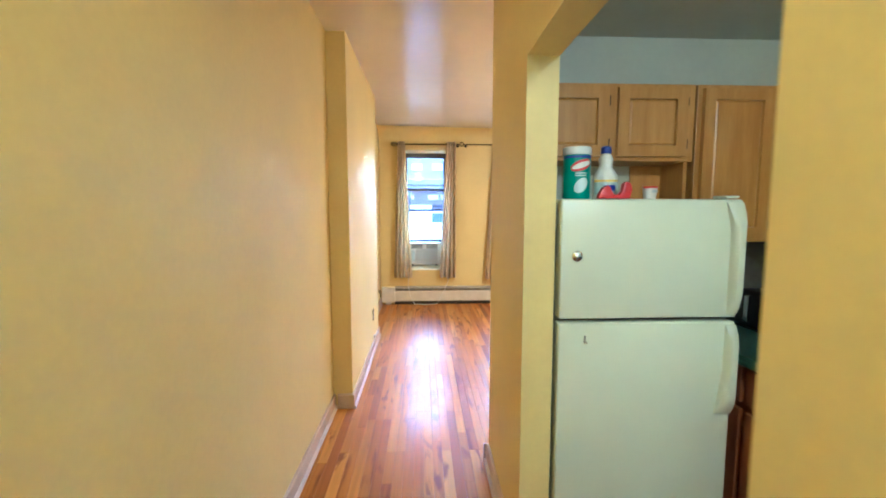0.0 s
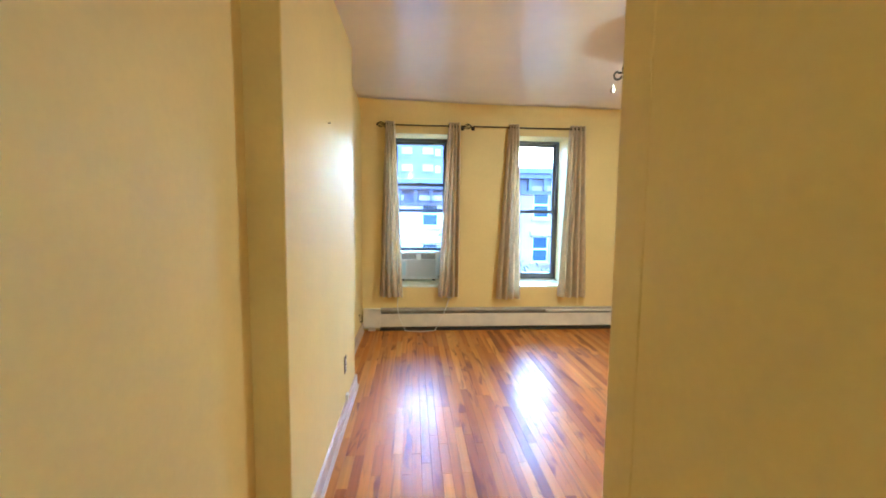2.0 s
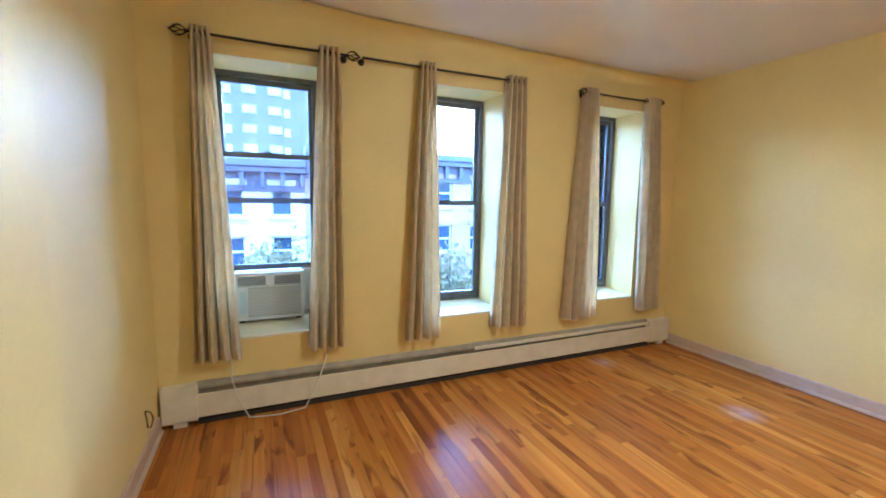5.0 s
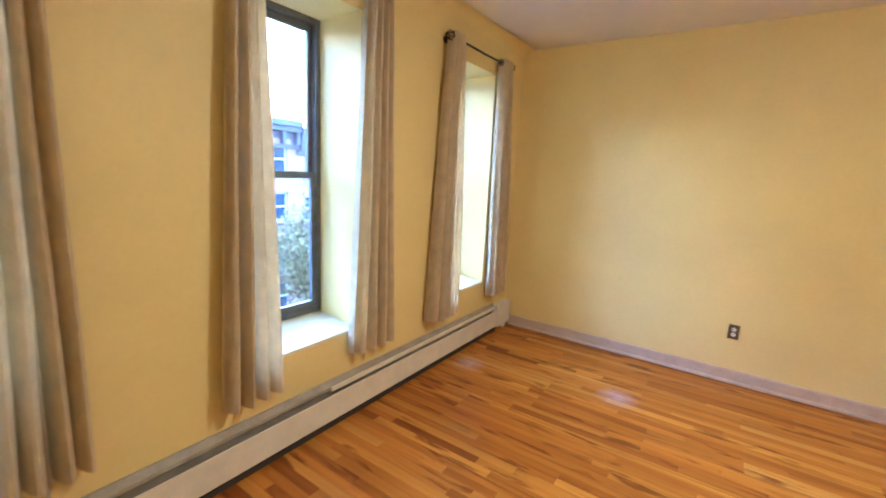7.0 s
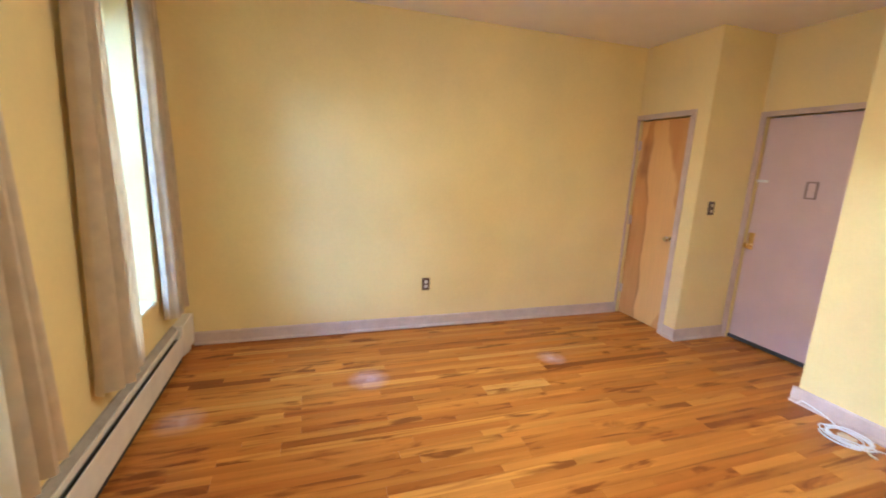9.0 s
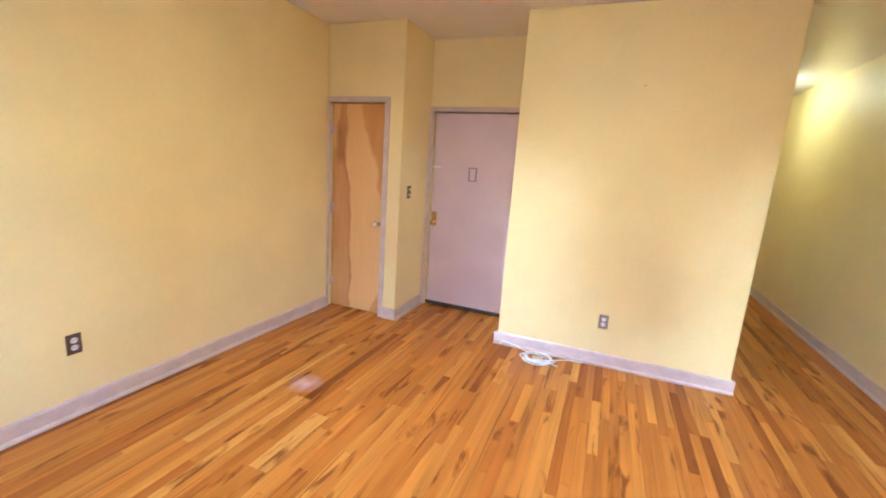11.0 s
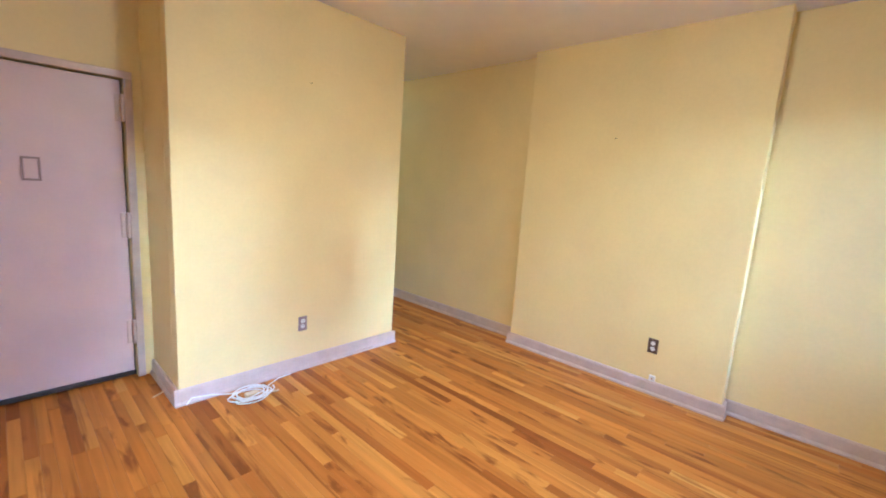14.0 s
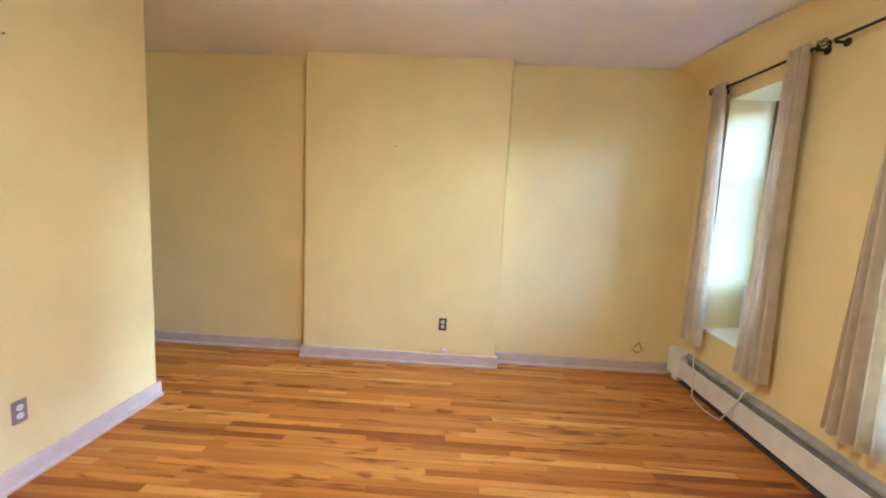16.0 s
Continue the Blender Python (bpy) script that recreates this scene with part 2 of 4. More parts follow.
M_BRASS = mat("brass", (0.75, 0.55, 0.24), rough=0.22, metal=1.0, var=0.08, scale=18)
M_CHROME = mat("chrome", (0.72, 0.72, 0.72), rough=0.14, metal=1.0, var=0.05, scale=18)
M_PLATE = mat("brown_plate", (0.10, 0.055, 0.03), rough=0.45, var=0.1, scale=20)
M_MPLATE = mat("mauve_plate", (0.27, 0.19, 0.17), rough=0.4, var=0.05, scale=20)
M_IVORY = mat("ivory_receptacle", (0.80, 0.77, 0.70), rough=0.35, var=0.03, scale=20)
M_CORD = mat("white_cord", (0.78, 0.76, 0.72), rough=0.45, var=0.05, scale=20)
M_GREEN = mat("green_canister", (0.012, 0.27, 0.22), rough=0.3, var=0.08, scale=12)
M_WHITE = mat("white_cap", (0.80, 0.80, 0.78), rough=0.35, var=0.03, scale=12)
M_BLUE = mat("blue_label", (0.02, 0.05, 0.36), rough=0.35, var=0.06, scale=12)
M_LBLUE = mat("pale_label", (0.55, 0.66, 0.72), rough=0.35, var=0.06, scale=12)
M_YLAB = mat("yellow_label", (0.75, 0.55, 0.1), rough=0.35, var=0.06, scale=12)
M_TAN = mat("tan_plastic", (0.70, 0.55, 0.32), rough=0.4, var=0.06, scale=16)
M_RED = mat("red_plastic", (0.60, 0.03, 0.035), rough=0.3, var=0.08, scale=12)
M_COUNTER = mat("green_laminate", (0.04, 0.11, 0.085), rough=0.3, var=0.4, scale=60, bscale=220)
M_SPLASH = mat("backsplash_tile", (0.11, 0.10, 0.085), rough=0.35, var=0.2, scale=9)
# darker than M_CAB: the shade on the base cabinets is in this colour
M_CABSHADE = mat("red_brown_shaded_cabinet", (0.34, 0.115, 0.035), second=(0.20, 0.06, 0.02), rough=0.35, scale=6, bscale=40, stretch=(4, 4, 0.4), bump=0.05)
M_KFLOOR = mat("brown_kitchen_vinyl", (0.27, 0.15, 0.10), rough=0.4, var=0.15, scale=5)
M_GLASS = glass("window_glass")
M_CGLASS = mat("crystal_drop", (0.42, 0.40, 0.36), rough=0.08, var=0.02)
M_BOWL = glow("lit_bowl_glass", (1.0, 0.78, 0.48), 3.4)


# ---- builders ----
def bx(bm, x0, x1, y0, y1, z0, z1, bev=0.0, seg=2):
    v = [bm.verts.new((x, y, z)) for x in (x0, x1) for y in (y0, y1) for z in (z0, z1)]
    f = [bm.faces.new([v[i] for i in q]) for q in ((0, 1, 3, 2), (4, 6, 7, 5), (0, 4, 5, 1), (2, 3, 7, 6), (0, 2, 6, 4), (1, 5, 7, 3))]
    if bev:
        es = list({e for q in f for e in q.edges})
        bmesh.ops.bevel(bm, geom=es, offset=bev, segments=seg, profile=0.5, affect='EDGES')
    return bm


def box(*a, **k):
    return bx(bmesh.new(), *a, **k)


def lathe(bm, profile, m=None, n=24):
    """Turned shape round z from (radius, height) pairs."""
    m = m or Matrix()
    rings = []
    for r, z in profile:
        if r < 1e-5:
            rings.append([bm.verts.new(m @ Vector((0, 0, z)))])
        else:
            rings.append([bm.verts.new(m @ Vector((r * math.cos(2 * math.pi * i / n), r * math.sin(2 * math.pi * i / n), z))) for i in range(n)])
    for a, b in zip(rings, rings[1:]):
        for i in range(n):
            j = (i + 1) % n
            q = [a[i % len(a)], a[j % len(a)], b[j % len(b)], b[i % len(b)]]
            q = [v for k, v in enumerate(q) if v not in q[:k]]
            if len(q) > 2:
                bm.faces.new(q)
    return bm


def tube(bm, pts, r, n=8):
    """A round bar along points."""
    pts = [Vector(p) for p in pts]
    rings = []
    up = Vector((0.013, 0.021, 1)).normalized()
    for i, p in enumerate(pts):
        d = (pts[min(i + 1, len(pts) - 1)] - pts[max(i - 1, 0)]).normalized()
        a = d.cross(up)
        if a.length < 0.05:
            a = d.cross(Vector((1, 0, 0)))
        a.normalize()
        c = d.cross(a)
        rings.append([bm.verts.new(p + r * (math.cos(2 * math.pi * k / n) * a + math.sin(2 * math.pi * k / n) * c)) for k in range(n)])
    for a, b in zip(rings, rings[1:]):
        for k in range(n):
            bm.faces.new((a[k], a[(k + 1) % n], b[(k + 1) % n], b[k]))
    bm.faces.new(rings[0][::-1]), bm.faces.new(rings[-1])
    return bm


def part(name, bm, material, parent=None, label="", smooth=False):
    bmesh.ops.recalc_face_normals(bm, faces=bm.faces)
    me = bpy.data.meshes.new(name)
    bm.to_mesh(me)
    bm.free()
    me.materials.append(material)
    if smooth:
        for p in me.polygons:
            p.use_smooth = True
        me.set_sharp_from_angle(angle=radians(40))
    ob = new(name, me)
    if parent is not None:
        ob.parent = parent
    if label:
        tagged(ob, label)
    return ob


def thing(name, at, label, category, group=""):
    e = new(name)
    e.empty_display_size = 0.1
    e.location = at
    return tagged(e, label, category, group)


def structure(name, bm, material, label, category):
    return tagged(part(name, bm, material), label, category, kind="structure")


def panel(us, vs, holes, place, d0, d1):
    """A wall of thickness d0..d1 over the cells of us x vs, without the cells in holes; place(u, v, d) gives the point."""
    bm = bmesh.new()
    memo = {}
    def vert(u, v, d):
        key = (round(u, 5), round(v, 5), round(d, 5))
        if key not in memo:
            memo[key] = bm.verts.new(place(u, v, d))
        return memo[key]
    nu, nv = len(us) - 1, len(vs) - 1
    solid = lambda i, j: 0 <= i < nu and 0 <= j < nv and (i, j) not in holes
    for i in range(nu):
        for j in range(nv):
            if not solid(i, j):
                continue
            a, b, c, e = us[i], us[i + 1], vs[j], vs[j + 1]
            for d in (d0, d1):
                bm.faces.new([vert(a, c, d), vert(b, c, d), vert(b, e, d), vert(a, e, d)])
            for ok, p, q in ((solid(i - 1, j), (a, c), (a, e)), (solid(i + 1, j), (b, c), (b, e)), (solid(i, j - 1), (a, c), (b, c)), (solid(i, j + 1), (a, e), (b, e))):
                if not ok:
                    bm.faces.new([vert(*p, d0), vert(*q, d0), vert(*q, d1), vert(*p, d1)])
    return bm


def one_frame(bm, x0, x1, z0, z1, w, y0, y1):
    """A rectangular frame in one piece, standing along x; w: left and right, bottom, top widths."""
    l, b, t = w
    f = panel([x0, x0 + l, x1 - l, x1], [z0, z0 + b, z1 - t, z1], {(1, 1)}, ALONGX, y0, y1)
    me = bpy.data.meshes.new("tmp")
    f.to_mesh(me)
    f.free()
    bm.from_mesh(me)
    bpy.data.meshes.remove(me)
    return bm


ALONGX = lambda u, v, d: (u, d, v)
ALONGY = lambda u, v, d: (d, u, v)

# ---- plan ----
W, E, N_, H = -0.37, 4.30, 5.92, 2.725
PILX, PIL0, PIL1 = -0.23, 2.45, 4.23
BOXY, BOX0, BOX1 = 1.73, 0.69, 2.45
ENTY, NIBX = 1.13, 3.495
HALLS = -2.4
WINS = [(-0.02, 0.70), (1.47, 2.165), (3.07, 3.77)]
SILL, HEAD = 0.53, 2.40
OUT = 6.36
KH = 2.37

xs = [W - 0.15] + [x for w in WINS for x in w] + [E + 0.12]
structure("wall_north", panel(xs, [0, SILL, HEAD, H], {(1, 1), (3, 1), (5, 1)}, ALONGX, N_, OUT), M_WALL, "yellow painted window wall with three deep openings", "wall")
structure("wall_east", panel([1.0, N_], [0, H], set(), ALONGY, E, E + 0.12), M_WALL, "plain yellow painted plaster wall", "wall")
structure("wall_west", panel([HALLS, N_], [0, H], set(), ALONGY, W - 0.15, W), M_WALL, "long yellow painted plaster wall of hall and room", "wall")
structure("pilaster", box(W - 0.05, PILX, PIL0, PIL1, -0.01, H + 0.02, bev=0.006), M_WALL, "shallow yellow chimney breast projecting from the wall", "wall")
structure("wall_closet", panel([NIBX, 3.665, 4.285, E], [0, 2.04, H], {(1, 0)}, ALONGX, BOXY - 0.12, BOXY), M_WALL, "yellow wall round the closet door", "wall")
structure("wall_alcove", panel([ENTY, BOXY - 0.12], [0, H], set(), ALONGY, NIBX, NIBX + 0.12), M_WALL, "short yellow side wall of the entry alcove", "wall")
structure("wall_entry", panel([BOX1, 2.55, 3.45, NIBX + 0.12], [0, 2.05, H], {(1, 0)}, ALONGX, ENTY - 0.12, ENTY), M_WALL, "yellow wall over the entry door", "wall")
structure("wall_kitchen_north", box(BOX0, BOX1, BOXY - 0.12, BOXY, 0, H, bev=0.006), M_WALL, "yellow painted wall block between hall and alcove", "wall")
structure("wall_hall", panel([HALLS, -0.144, 0.962, BOXY - 0.12], [0, 2.045, H], {(1, 0)}, ALONGY, BOX0, BOX0 + 0.12), M_WALL, "yellow hall wall with a cased-less kitchen opening", "wall")
structure("wall_kitchen_east", box(BOX1 - 0.12, BOX1, -1.4, BOXY - 0.12, 0, H), M_WALL, "yellow side wall of the kitchen block", "wall")
structure("wall_kitchen_south", box(BOX0 + 0.12, BOX1, -1.52, -1.4, 0, H), M_KWALL, "plain white kitchen end wall", "wall")
structure("wall_south", box(W - 0.15, BOX0 + 0.12, HALLS - 0.12, HALLS, 0, H), M_WALL, "plain yellow wall closing the hall", "wall")
structure("wall_corridor", box(BOX1 - 0.12, E + 0.12, 0.88, 1.0, 0, H), M_WALL, "plain wall closing the closet and the corridor", "wall")
structure("kitchen_lining_north", box(BOX0 + 0.12, BOX1 - 0.12, BOXY - 0.14, BOXY - 0.122, 0, KH), M_KWALL, "greyish white kitchen wall above the cabinets", "wall")
structure("kitchen_lining_east", box(BOX1 - 0.14, BOX1 - 0.122, -1.4, BOXY - 0.142, 0, KH), M_KWALL, "greyish white kitchen side wall", "wall")
structure("kitchen_ceiling", box(BOX0 + 0.12, BOX1 - 0.12, -1.4, BOXY - 0.12, KH, KH + 0.05), M_KWALL, "lowered white kitchen ceiling", "ceiling")

# the ceiling sags a little
bm = bmesh.new()
gx, gy = 40, 60
vv = {}
for i in range(gx + 1):
    for j in range(gy + 1):
        x, y = W - 0.15 + (E - W + 0.27) * i / gx, HALLS - 0.12 + (OUT - HALLS + 0.12) * j / gy
        vv[i, j] = bm.verts.new((x, y, H + 0.006 * noise.noise((x * 1.1, y * 1.3, 0.3))))
for i in range(gx):
    for j in range(gy):
        bm.faces.new((vv[i, j], vv[i, j + 1], vv[i + 1, j + 1], vv[i + 1, j]))
bx(bm, W - 0.15, E + 0.12, HALLS - 0.12, OUT, H + 0.02, H + 0.2)
ceil = structure("ceiling", bm, M_CEIL, "glossy off-white painted plaster ceiling", "ceiling")
for p in ceil.data.polygons:
    p.use_smooth = len(p.vertices) == 4 and p.area < 0.1

# rounded plaster cove over the windows with a wavy edge
bm = bmesh.new()
rows = []
for i in range(61):
    x = W + (E - W) * i / 60
    r = 0.10 + 0.22 * math.exp(-(x + 0.37) / 1.4) + 0.03 * noise.noise((x * 1.3, 0.7, 0.2)) + 0.012 * noise.noise((x * 4, 2.7, 0.2))
    ring = []
    for k in range(11):
        a = math.pi / 2 * k / 10
        ring.append(bm.verts.new((x, N_ - 0.003 - r + r * math.cos(a), H - 0.008 - r * 0.8 + r * 0.8 * math.sin(a))))
    ring.append(bm.verts.new((x, N_ - 0.003, H + 0.004)))
    rows.append(ring)
for a, b in zip(rows, rows[1:]):
    for k in range(len(a)):
        bm.faces.new((a[k], a[(k + 1) % len(a)], b[(k + 1) % len(a)], b[k]))
bm.faces.new(rows[0]), bm.faces.new(rows[-1][::-1])
cove = structure("cove", bm, M_WALL, "rounded yellow plaster cove between wall and ceiling", "cove")
for p in cove.data.polygons:
    p.use_smooth = True
cove.data.set_sharp_from_angle(angle=radians(35))


# ---- baseboards ----
def baseboard(name, p, q, out):
    """A moulded board from p to q on the floor, standing out towards the unit vector out."""
    bm = bmesh.new()
    prof = [(0, 0), (0.030, 0), (0.030, 0.012), (0.022, 0.020), (0.016, 0.024), (0.016, 0.094), (0.011, 0.105), (0, 0.107)]
    ends = []
    for e in (p, q):
        ends.append([bm.verts.new((e[0] + out[0] * d, e[1] + out[1] * d, z)) for d, z in prof])
    n = len(prof)
    for k in range(n):
        bm.faces.new((ends[0][k], ends[0][(k + 1) % n], ends[1][(k + 1) % n], ends[1][k]))
    bm.faces.new(ends[0]), bm.faces.new(ends[1][::-1])
    structure(name, bm, M_TRIM, "mauve-grey painted wooden baseboard with a shoe moulding", "baseboard")


baseboard("baseboard_east", (E, BOXY + 0.015), (E, 5.85), (-1, 0))
baseboard("baseboard_west_room", (W, PIL1), (W, 5.848), (1, 0))
baseboard("baseboard_west_hall", (W, HALLS), (W, PIL0), (1, 0))
baseboard("baseboard_pilaster", (PILX, PIL0 - 0.028), (PILX, PIL1 + 0.028), (1, 0))
baseboard("baseboard_pilaster_south", (W + 0.03, PIL0), (PILX, PIL0), (0, -1))
baseboard("baseboard_pilaster_north", (W + 0.03, PIL1), (PILX, PIL1), (0, 1))
baseboard("baseboard_kitchen_block", (BOX0 - 0.028, BOXY), (BOX1 + 0.028, BOXY), (0, 1))
baseboard("baseboard_hall", (BOX0, 0.962), (BOX0, BOXY), (-1, 0))
baseboard("baseboard_hall_south", (BOX0, HALLS), (BOX0, -0.144), (-1, 0))
baseboard("baseboard_alcove", (NIBX, ENTY), (NIBX, BOXY + 0.028), (-1, 0))
baseboard("baseboard_alcove_block", (BOX1, ENTY), (BOX1, BOXY), (1, 0))
baseboard("baseboard_closet_nib", (NIBX, BOXY), (3.62, BOXY), (0, 1))


# ---- doors ----
def casing(name, x0, x1, top, y, w, label, out=0.018, sill=True):
    bm = bmesh.new()
    bx(bm, x0 - w, x0, y, y + out, 0, top, bev=0.004)
    bx(bm, x1, x1 + (w if x1 + w < E else E - x1 - 0.001), y, y + out, 0, top, bev=0.004)
    bx(bm, x0 - w, min(x1 + w, E - 0.001), y, y + out + 0.002, top, top + w, bev=0.004)
    return structure(name, bm, M_TRIM, label, "door casing")


casing("trim_closet", 3.675, 4.275, 2.035, BOXY, 0.05, "mauve-grey painted casing of the closet door")
casing("trim_entry", 2.55, 3.45, 2.045, ENTY, 0.045, "mauve-grey painted casing of the entry door")

cd = d = thing("closet_door", (3.68, BOXY - 0.03, 0.012), "closed flush closet door in golden birch veneer", "door")
part("door_leaf", box(0, 0.59, -0.035, 0, 0, 2.018, bev=0.003), M_VENEER, d)
kn = part("door_knob", lathe(bmesh.new(), [(0.0, 0), (0.030, 0), (0.031, 0.006), (0.012, 0.010), (0.010, 0.032), (0.024, 0.040), (0.029, 0.055), (0.022, 0.068), (0, 0.071)], pose(0.05, 0.001, 0.91, -90), 20), M_CHROME, d, "polished chrome knob", True)

for z in (0.27, 1.02, 1.78):
    part("hinge", bx(bx(bmesh.new(), 0.566, 0.596, 0, 0.005, z - 0.045, z + 0.045, bev=0.002), 0.584, 0.600, 0.004, 0.018, z - 0.05, z + 0.05, bev=0.005), M_TRIM, cd, "painted-over hinge")
d = thing("entry_door", (2.555, ENTY - 0.03, 0.012), "closed mauve-painted steel apartment entry door", "door")
part("door_leaf", box(0.007, 0.886, -0.045, 0, 0.03, 2.024, bev=0.003), M_EDOOR, d)
# near-black backing paints the shade of the gap round the leaf
part("gap_shade", box(-0.004, 0.894, -0.060, -0.047, 0.0, 2.031), M_HDARK, d, "near-black backing painted as the shaded gap round the door leaf")
part("door_sweep", box(0, 0.89, -0.03, 0.012, 0.0, 0.03, bev=0.002), M_HDARK, d, "black rubber door sweep")
for z in (0.325, 1.08, 1.85):
    part("hinge", bx(bx(bmesh.new(), -0.004, 0.040, 0.001, 0.007, z - 0.085, z + 0.085, bev=0.002), -0.012, 0.014, 0.006, 0.034, z - 0.09, z + 0.09, bev=0.008), M_TRIM, d, "painted-over hinge")
lk = part("lock_plate", box(0.815, 0.870, 0, 0.012, 0.865, 1.02, bev=0.004), M_BRASS, d, "brass lock plate")
part("door_knob", lathe(bmesh.new(), [(0, 0), (0.024, 0), (0.011, 0.008), (0.010, 0.03), (0.024, 0.038), (0.027, 0.05), (0.018, 0.062), (0, 0.064)], pose(0.842, 0.012, 0.905, -90), 18), M_BRASS, d, "brass knob", True)
part("latch", bx(bx(bmesh.new(), 0.80, 0.89, 0, 0.014, 1.474, 1.498, bev=0.003), 0.83, 0.89, 0.012, 0.022, 1.482, 1.492, bev=0.002), M_WHITE, d, "slide latch in pale metal")
bm = one_frame(bmesh.new(), 0.41, 0.495, 1.36, 1.5, (0.012, 0.012, 0.012), 0.0, 0.010)
part("plate_face", box(0.4225, 0.4825, 0, 0.004, 1.3725, 1.4875), M_EDOOR, d)
part("plate_frame", bm, M_MPLATE, d, "painted number plate frame")


# ---- windows ----
def window(i, x0, x1, raised):
    bm = bmesh.new()
    y0, y1 = 6.27, 6.34
    z0, z1 = SILL + 0.055, HEAD
    f = 0.035
    one_frame(bm, x0, x1, z0, z1, (f, f, f), y0, y1)
    w = structure("window_%d" % i, bm, M_FRAME, "double-hung window with dark bronze metal frame" + (", lower sash raised over an air conditioner" if raised else ""), "window")
    low, mid = (0.955, 1.835) if raised else (z0 + f, 1.50)
    umid = 1.46
    def sash(name, yy, a, b):
        s = bmesh.new()
        u0, u1 = x0 + f, x1 - f
        t = 0.03
        one_frame(s, u0, u1, a, b, (t, 0.042, 0.036), yy, yy + 0.025)
        so = part(name, s, M_FRAME, w)
        pane = part("pane", box(u0 + t, u1 - t, yy + 0.010, yy + 0.015, a + 0.042, b - 0.036), M_GLASS, so, "clear glass pane")
        pane.visible_shadow = False
        return so
    sash("upper_sash", 6.31, umid, z1 - f)
    so = sash("lower_sash", 6.278, low, mid)
    part("sash_lock", box((x0 + x1) / 2 - 0.03, (x0 + x1) / 2 + 0.03, 6.268, 6.29, mid, mid + 0.012, bev=0.004), M_FRAME, so)
    b2 = bmesh.new()
    # the sill falls a little towards the room
    side = [[b2.verts.new((x, y, z)) for y, z in ((N_ + 0.003, SILL), (N_ + 0.003, SILL + 0.012), (N_ + 0.009, SILL + 0.018), (OUT - 0.02, SILL + 0.054), (OUT - 0.02, SILL))] for x in (x0 + 0.001, x1 - 0.001)]
    for k in range(5):
        b2.faces.new((side[0][k], side[0][(k + 1) % 5], side[1][(k + 1) % 5], side[1][k]))
    b2.faces.new(side[0]), b2.faces.new(side[1][::-1])
    part("window_sill", b2, M_SILL, w, "pale yellow painted deep window sill")
    return w


for i, (a, b) in enumerate(WINS):
    window(i + 1, a, b, i == 0)

# ---- air conditioner in the first window ----
ac = thing("air_conditioner", (0.32, 6.20, SILL + 0.045), "white window air conditioner with louvred front, on the sill", "air conditioner")
part("body", box(-0.236, 0.236, 0.0, 0.40, 0.025, 0.372, bev=0.012), M_AC, ac)
for x in (-0.2, 0.2):
    part("foot", box(x - 0.02, x + 0.02, 0.0, 0.10, -0.03, 0.024), M_HDARK, ac)
cover = part("front_cover", one_frame(bmesh.new(), -0.24, 0.24, 0.022, 0.376, (0.022, 0.024, 0.026), -0.05, -0.002), M_AC, ac, "white front bezel")
part("control_side", box(-0.217, -0.152, -0.048, -0.004, 0.047, 0.262, bev=0.004), M_AC, cover)
part("middle_bar", box(-0.217, 0.217, -0.05, -0.004, 0.263, 0.276, bev=0.003), M_AC, cover)
# near-black sheets paint the shade behind louvres and vent slats
part("grille_back", box(-0.150, 0.217, -0.014, -0.004, 0.047, 0.262), M_HDARK, ac, "near-black sheet painted as the shaded coil space behind the louvres")
for k in range(16):
    part("louver", box(-0.150, 0.217, -0.044, -0.022, 0.052 + k * 0.0131, 0.0598 + k * 0.0131), M_AC, ac)
part("vent_back", box(-0.217, 0.217, -0.014, -0.004, 0.277, 0.349), M_HDARK, ac, "near-black sheet painted as the shaded air outlet")
for x0, x1 in ((-0.217, -0.03), (0.03, 0.217)):
    for k in range(5):
        part("vent_slat", box(x0, x1, -0.042, -0.024, 0.282 + k * 0.0135, 0.289 + k * 0.0135), M_ACG, ac)
part("vent_bracket", box(-0.03, 0.03, -0.046, -0.015, 0.277, 0.349, bev=0.004), M_AC, ac)
part("control_panel", box(-0.207, -0.162, -0.051, -0.0475, 0.075, 0.245, bev=0.001), M_LBLUE, ac, "pale blue control strip")
part("badge", box(-0.012, 0.028, -0.0525, -0.0495, 0.357, 0.368), M_ACG, ac, "small grey badge")
for s, a, b in ((0, -0.304, -0.241), (1, 0.241, 0.344)):
    bm = box(a, b, 0.07, 0.085, 0.0, 0.376, bev=0.003)
    for k in range(5):
        xx = a + (b - a) * (k + 0.5) / 5
        bx(bm, xx - 0.005, xx + 0.005, 0.062, 0.072, 0.01, 0.366)
    part("side_panel", bm, M_AC, ac, "pleated white accordion filler panel")


# ---- baseboard heater ----
h = thing("baseboard_heater", (0, N_, 0.0), "long cream enamel baseboard heater with dark open slot", "heater")
X0, X1 = -0.352, 4.285
part("back_plate", box(X0 + 0.2, X1 - 0.28, -0.012, -0.001, 0.02, 0.275, bev=0.002), M_HGREY, h)
part("front_cover", box(X0 + 0.2, X1 - 0.28, -0.070, -0.062, 0.055, 0.215, bev=0.003), M_HEAT, h, "cream front cover panel")
bm = bmesh.new()
ends = []
for x in (X0 + 0.2, X1 - 0.28):
    ends.append([bm.verts.new((x, y, z)) for y, z in ((-0.002, 0.280), (-0.012, 0.280), (-0.038, 0.256), (-0.041, 0.240), (-0.036, 0.240), (-0.034, 0.250), (-0.012, 0.270), (-0.002, 0.270))])
for k in range(8):
    bm.faces.new((ends[0][k], ends[0][(k + 1) % 8], ends[1][(k + 1) % 8], ends[1][k]))
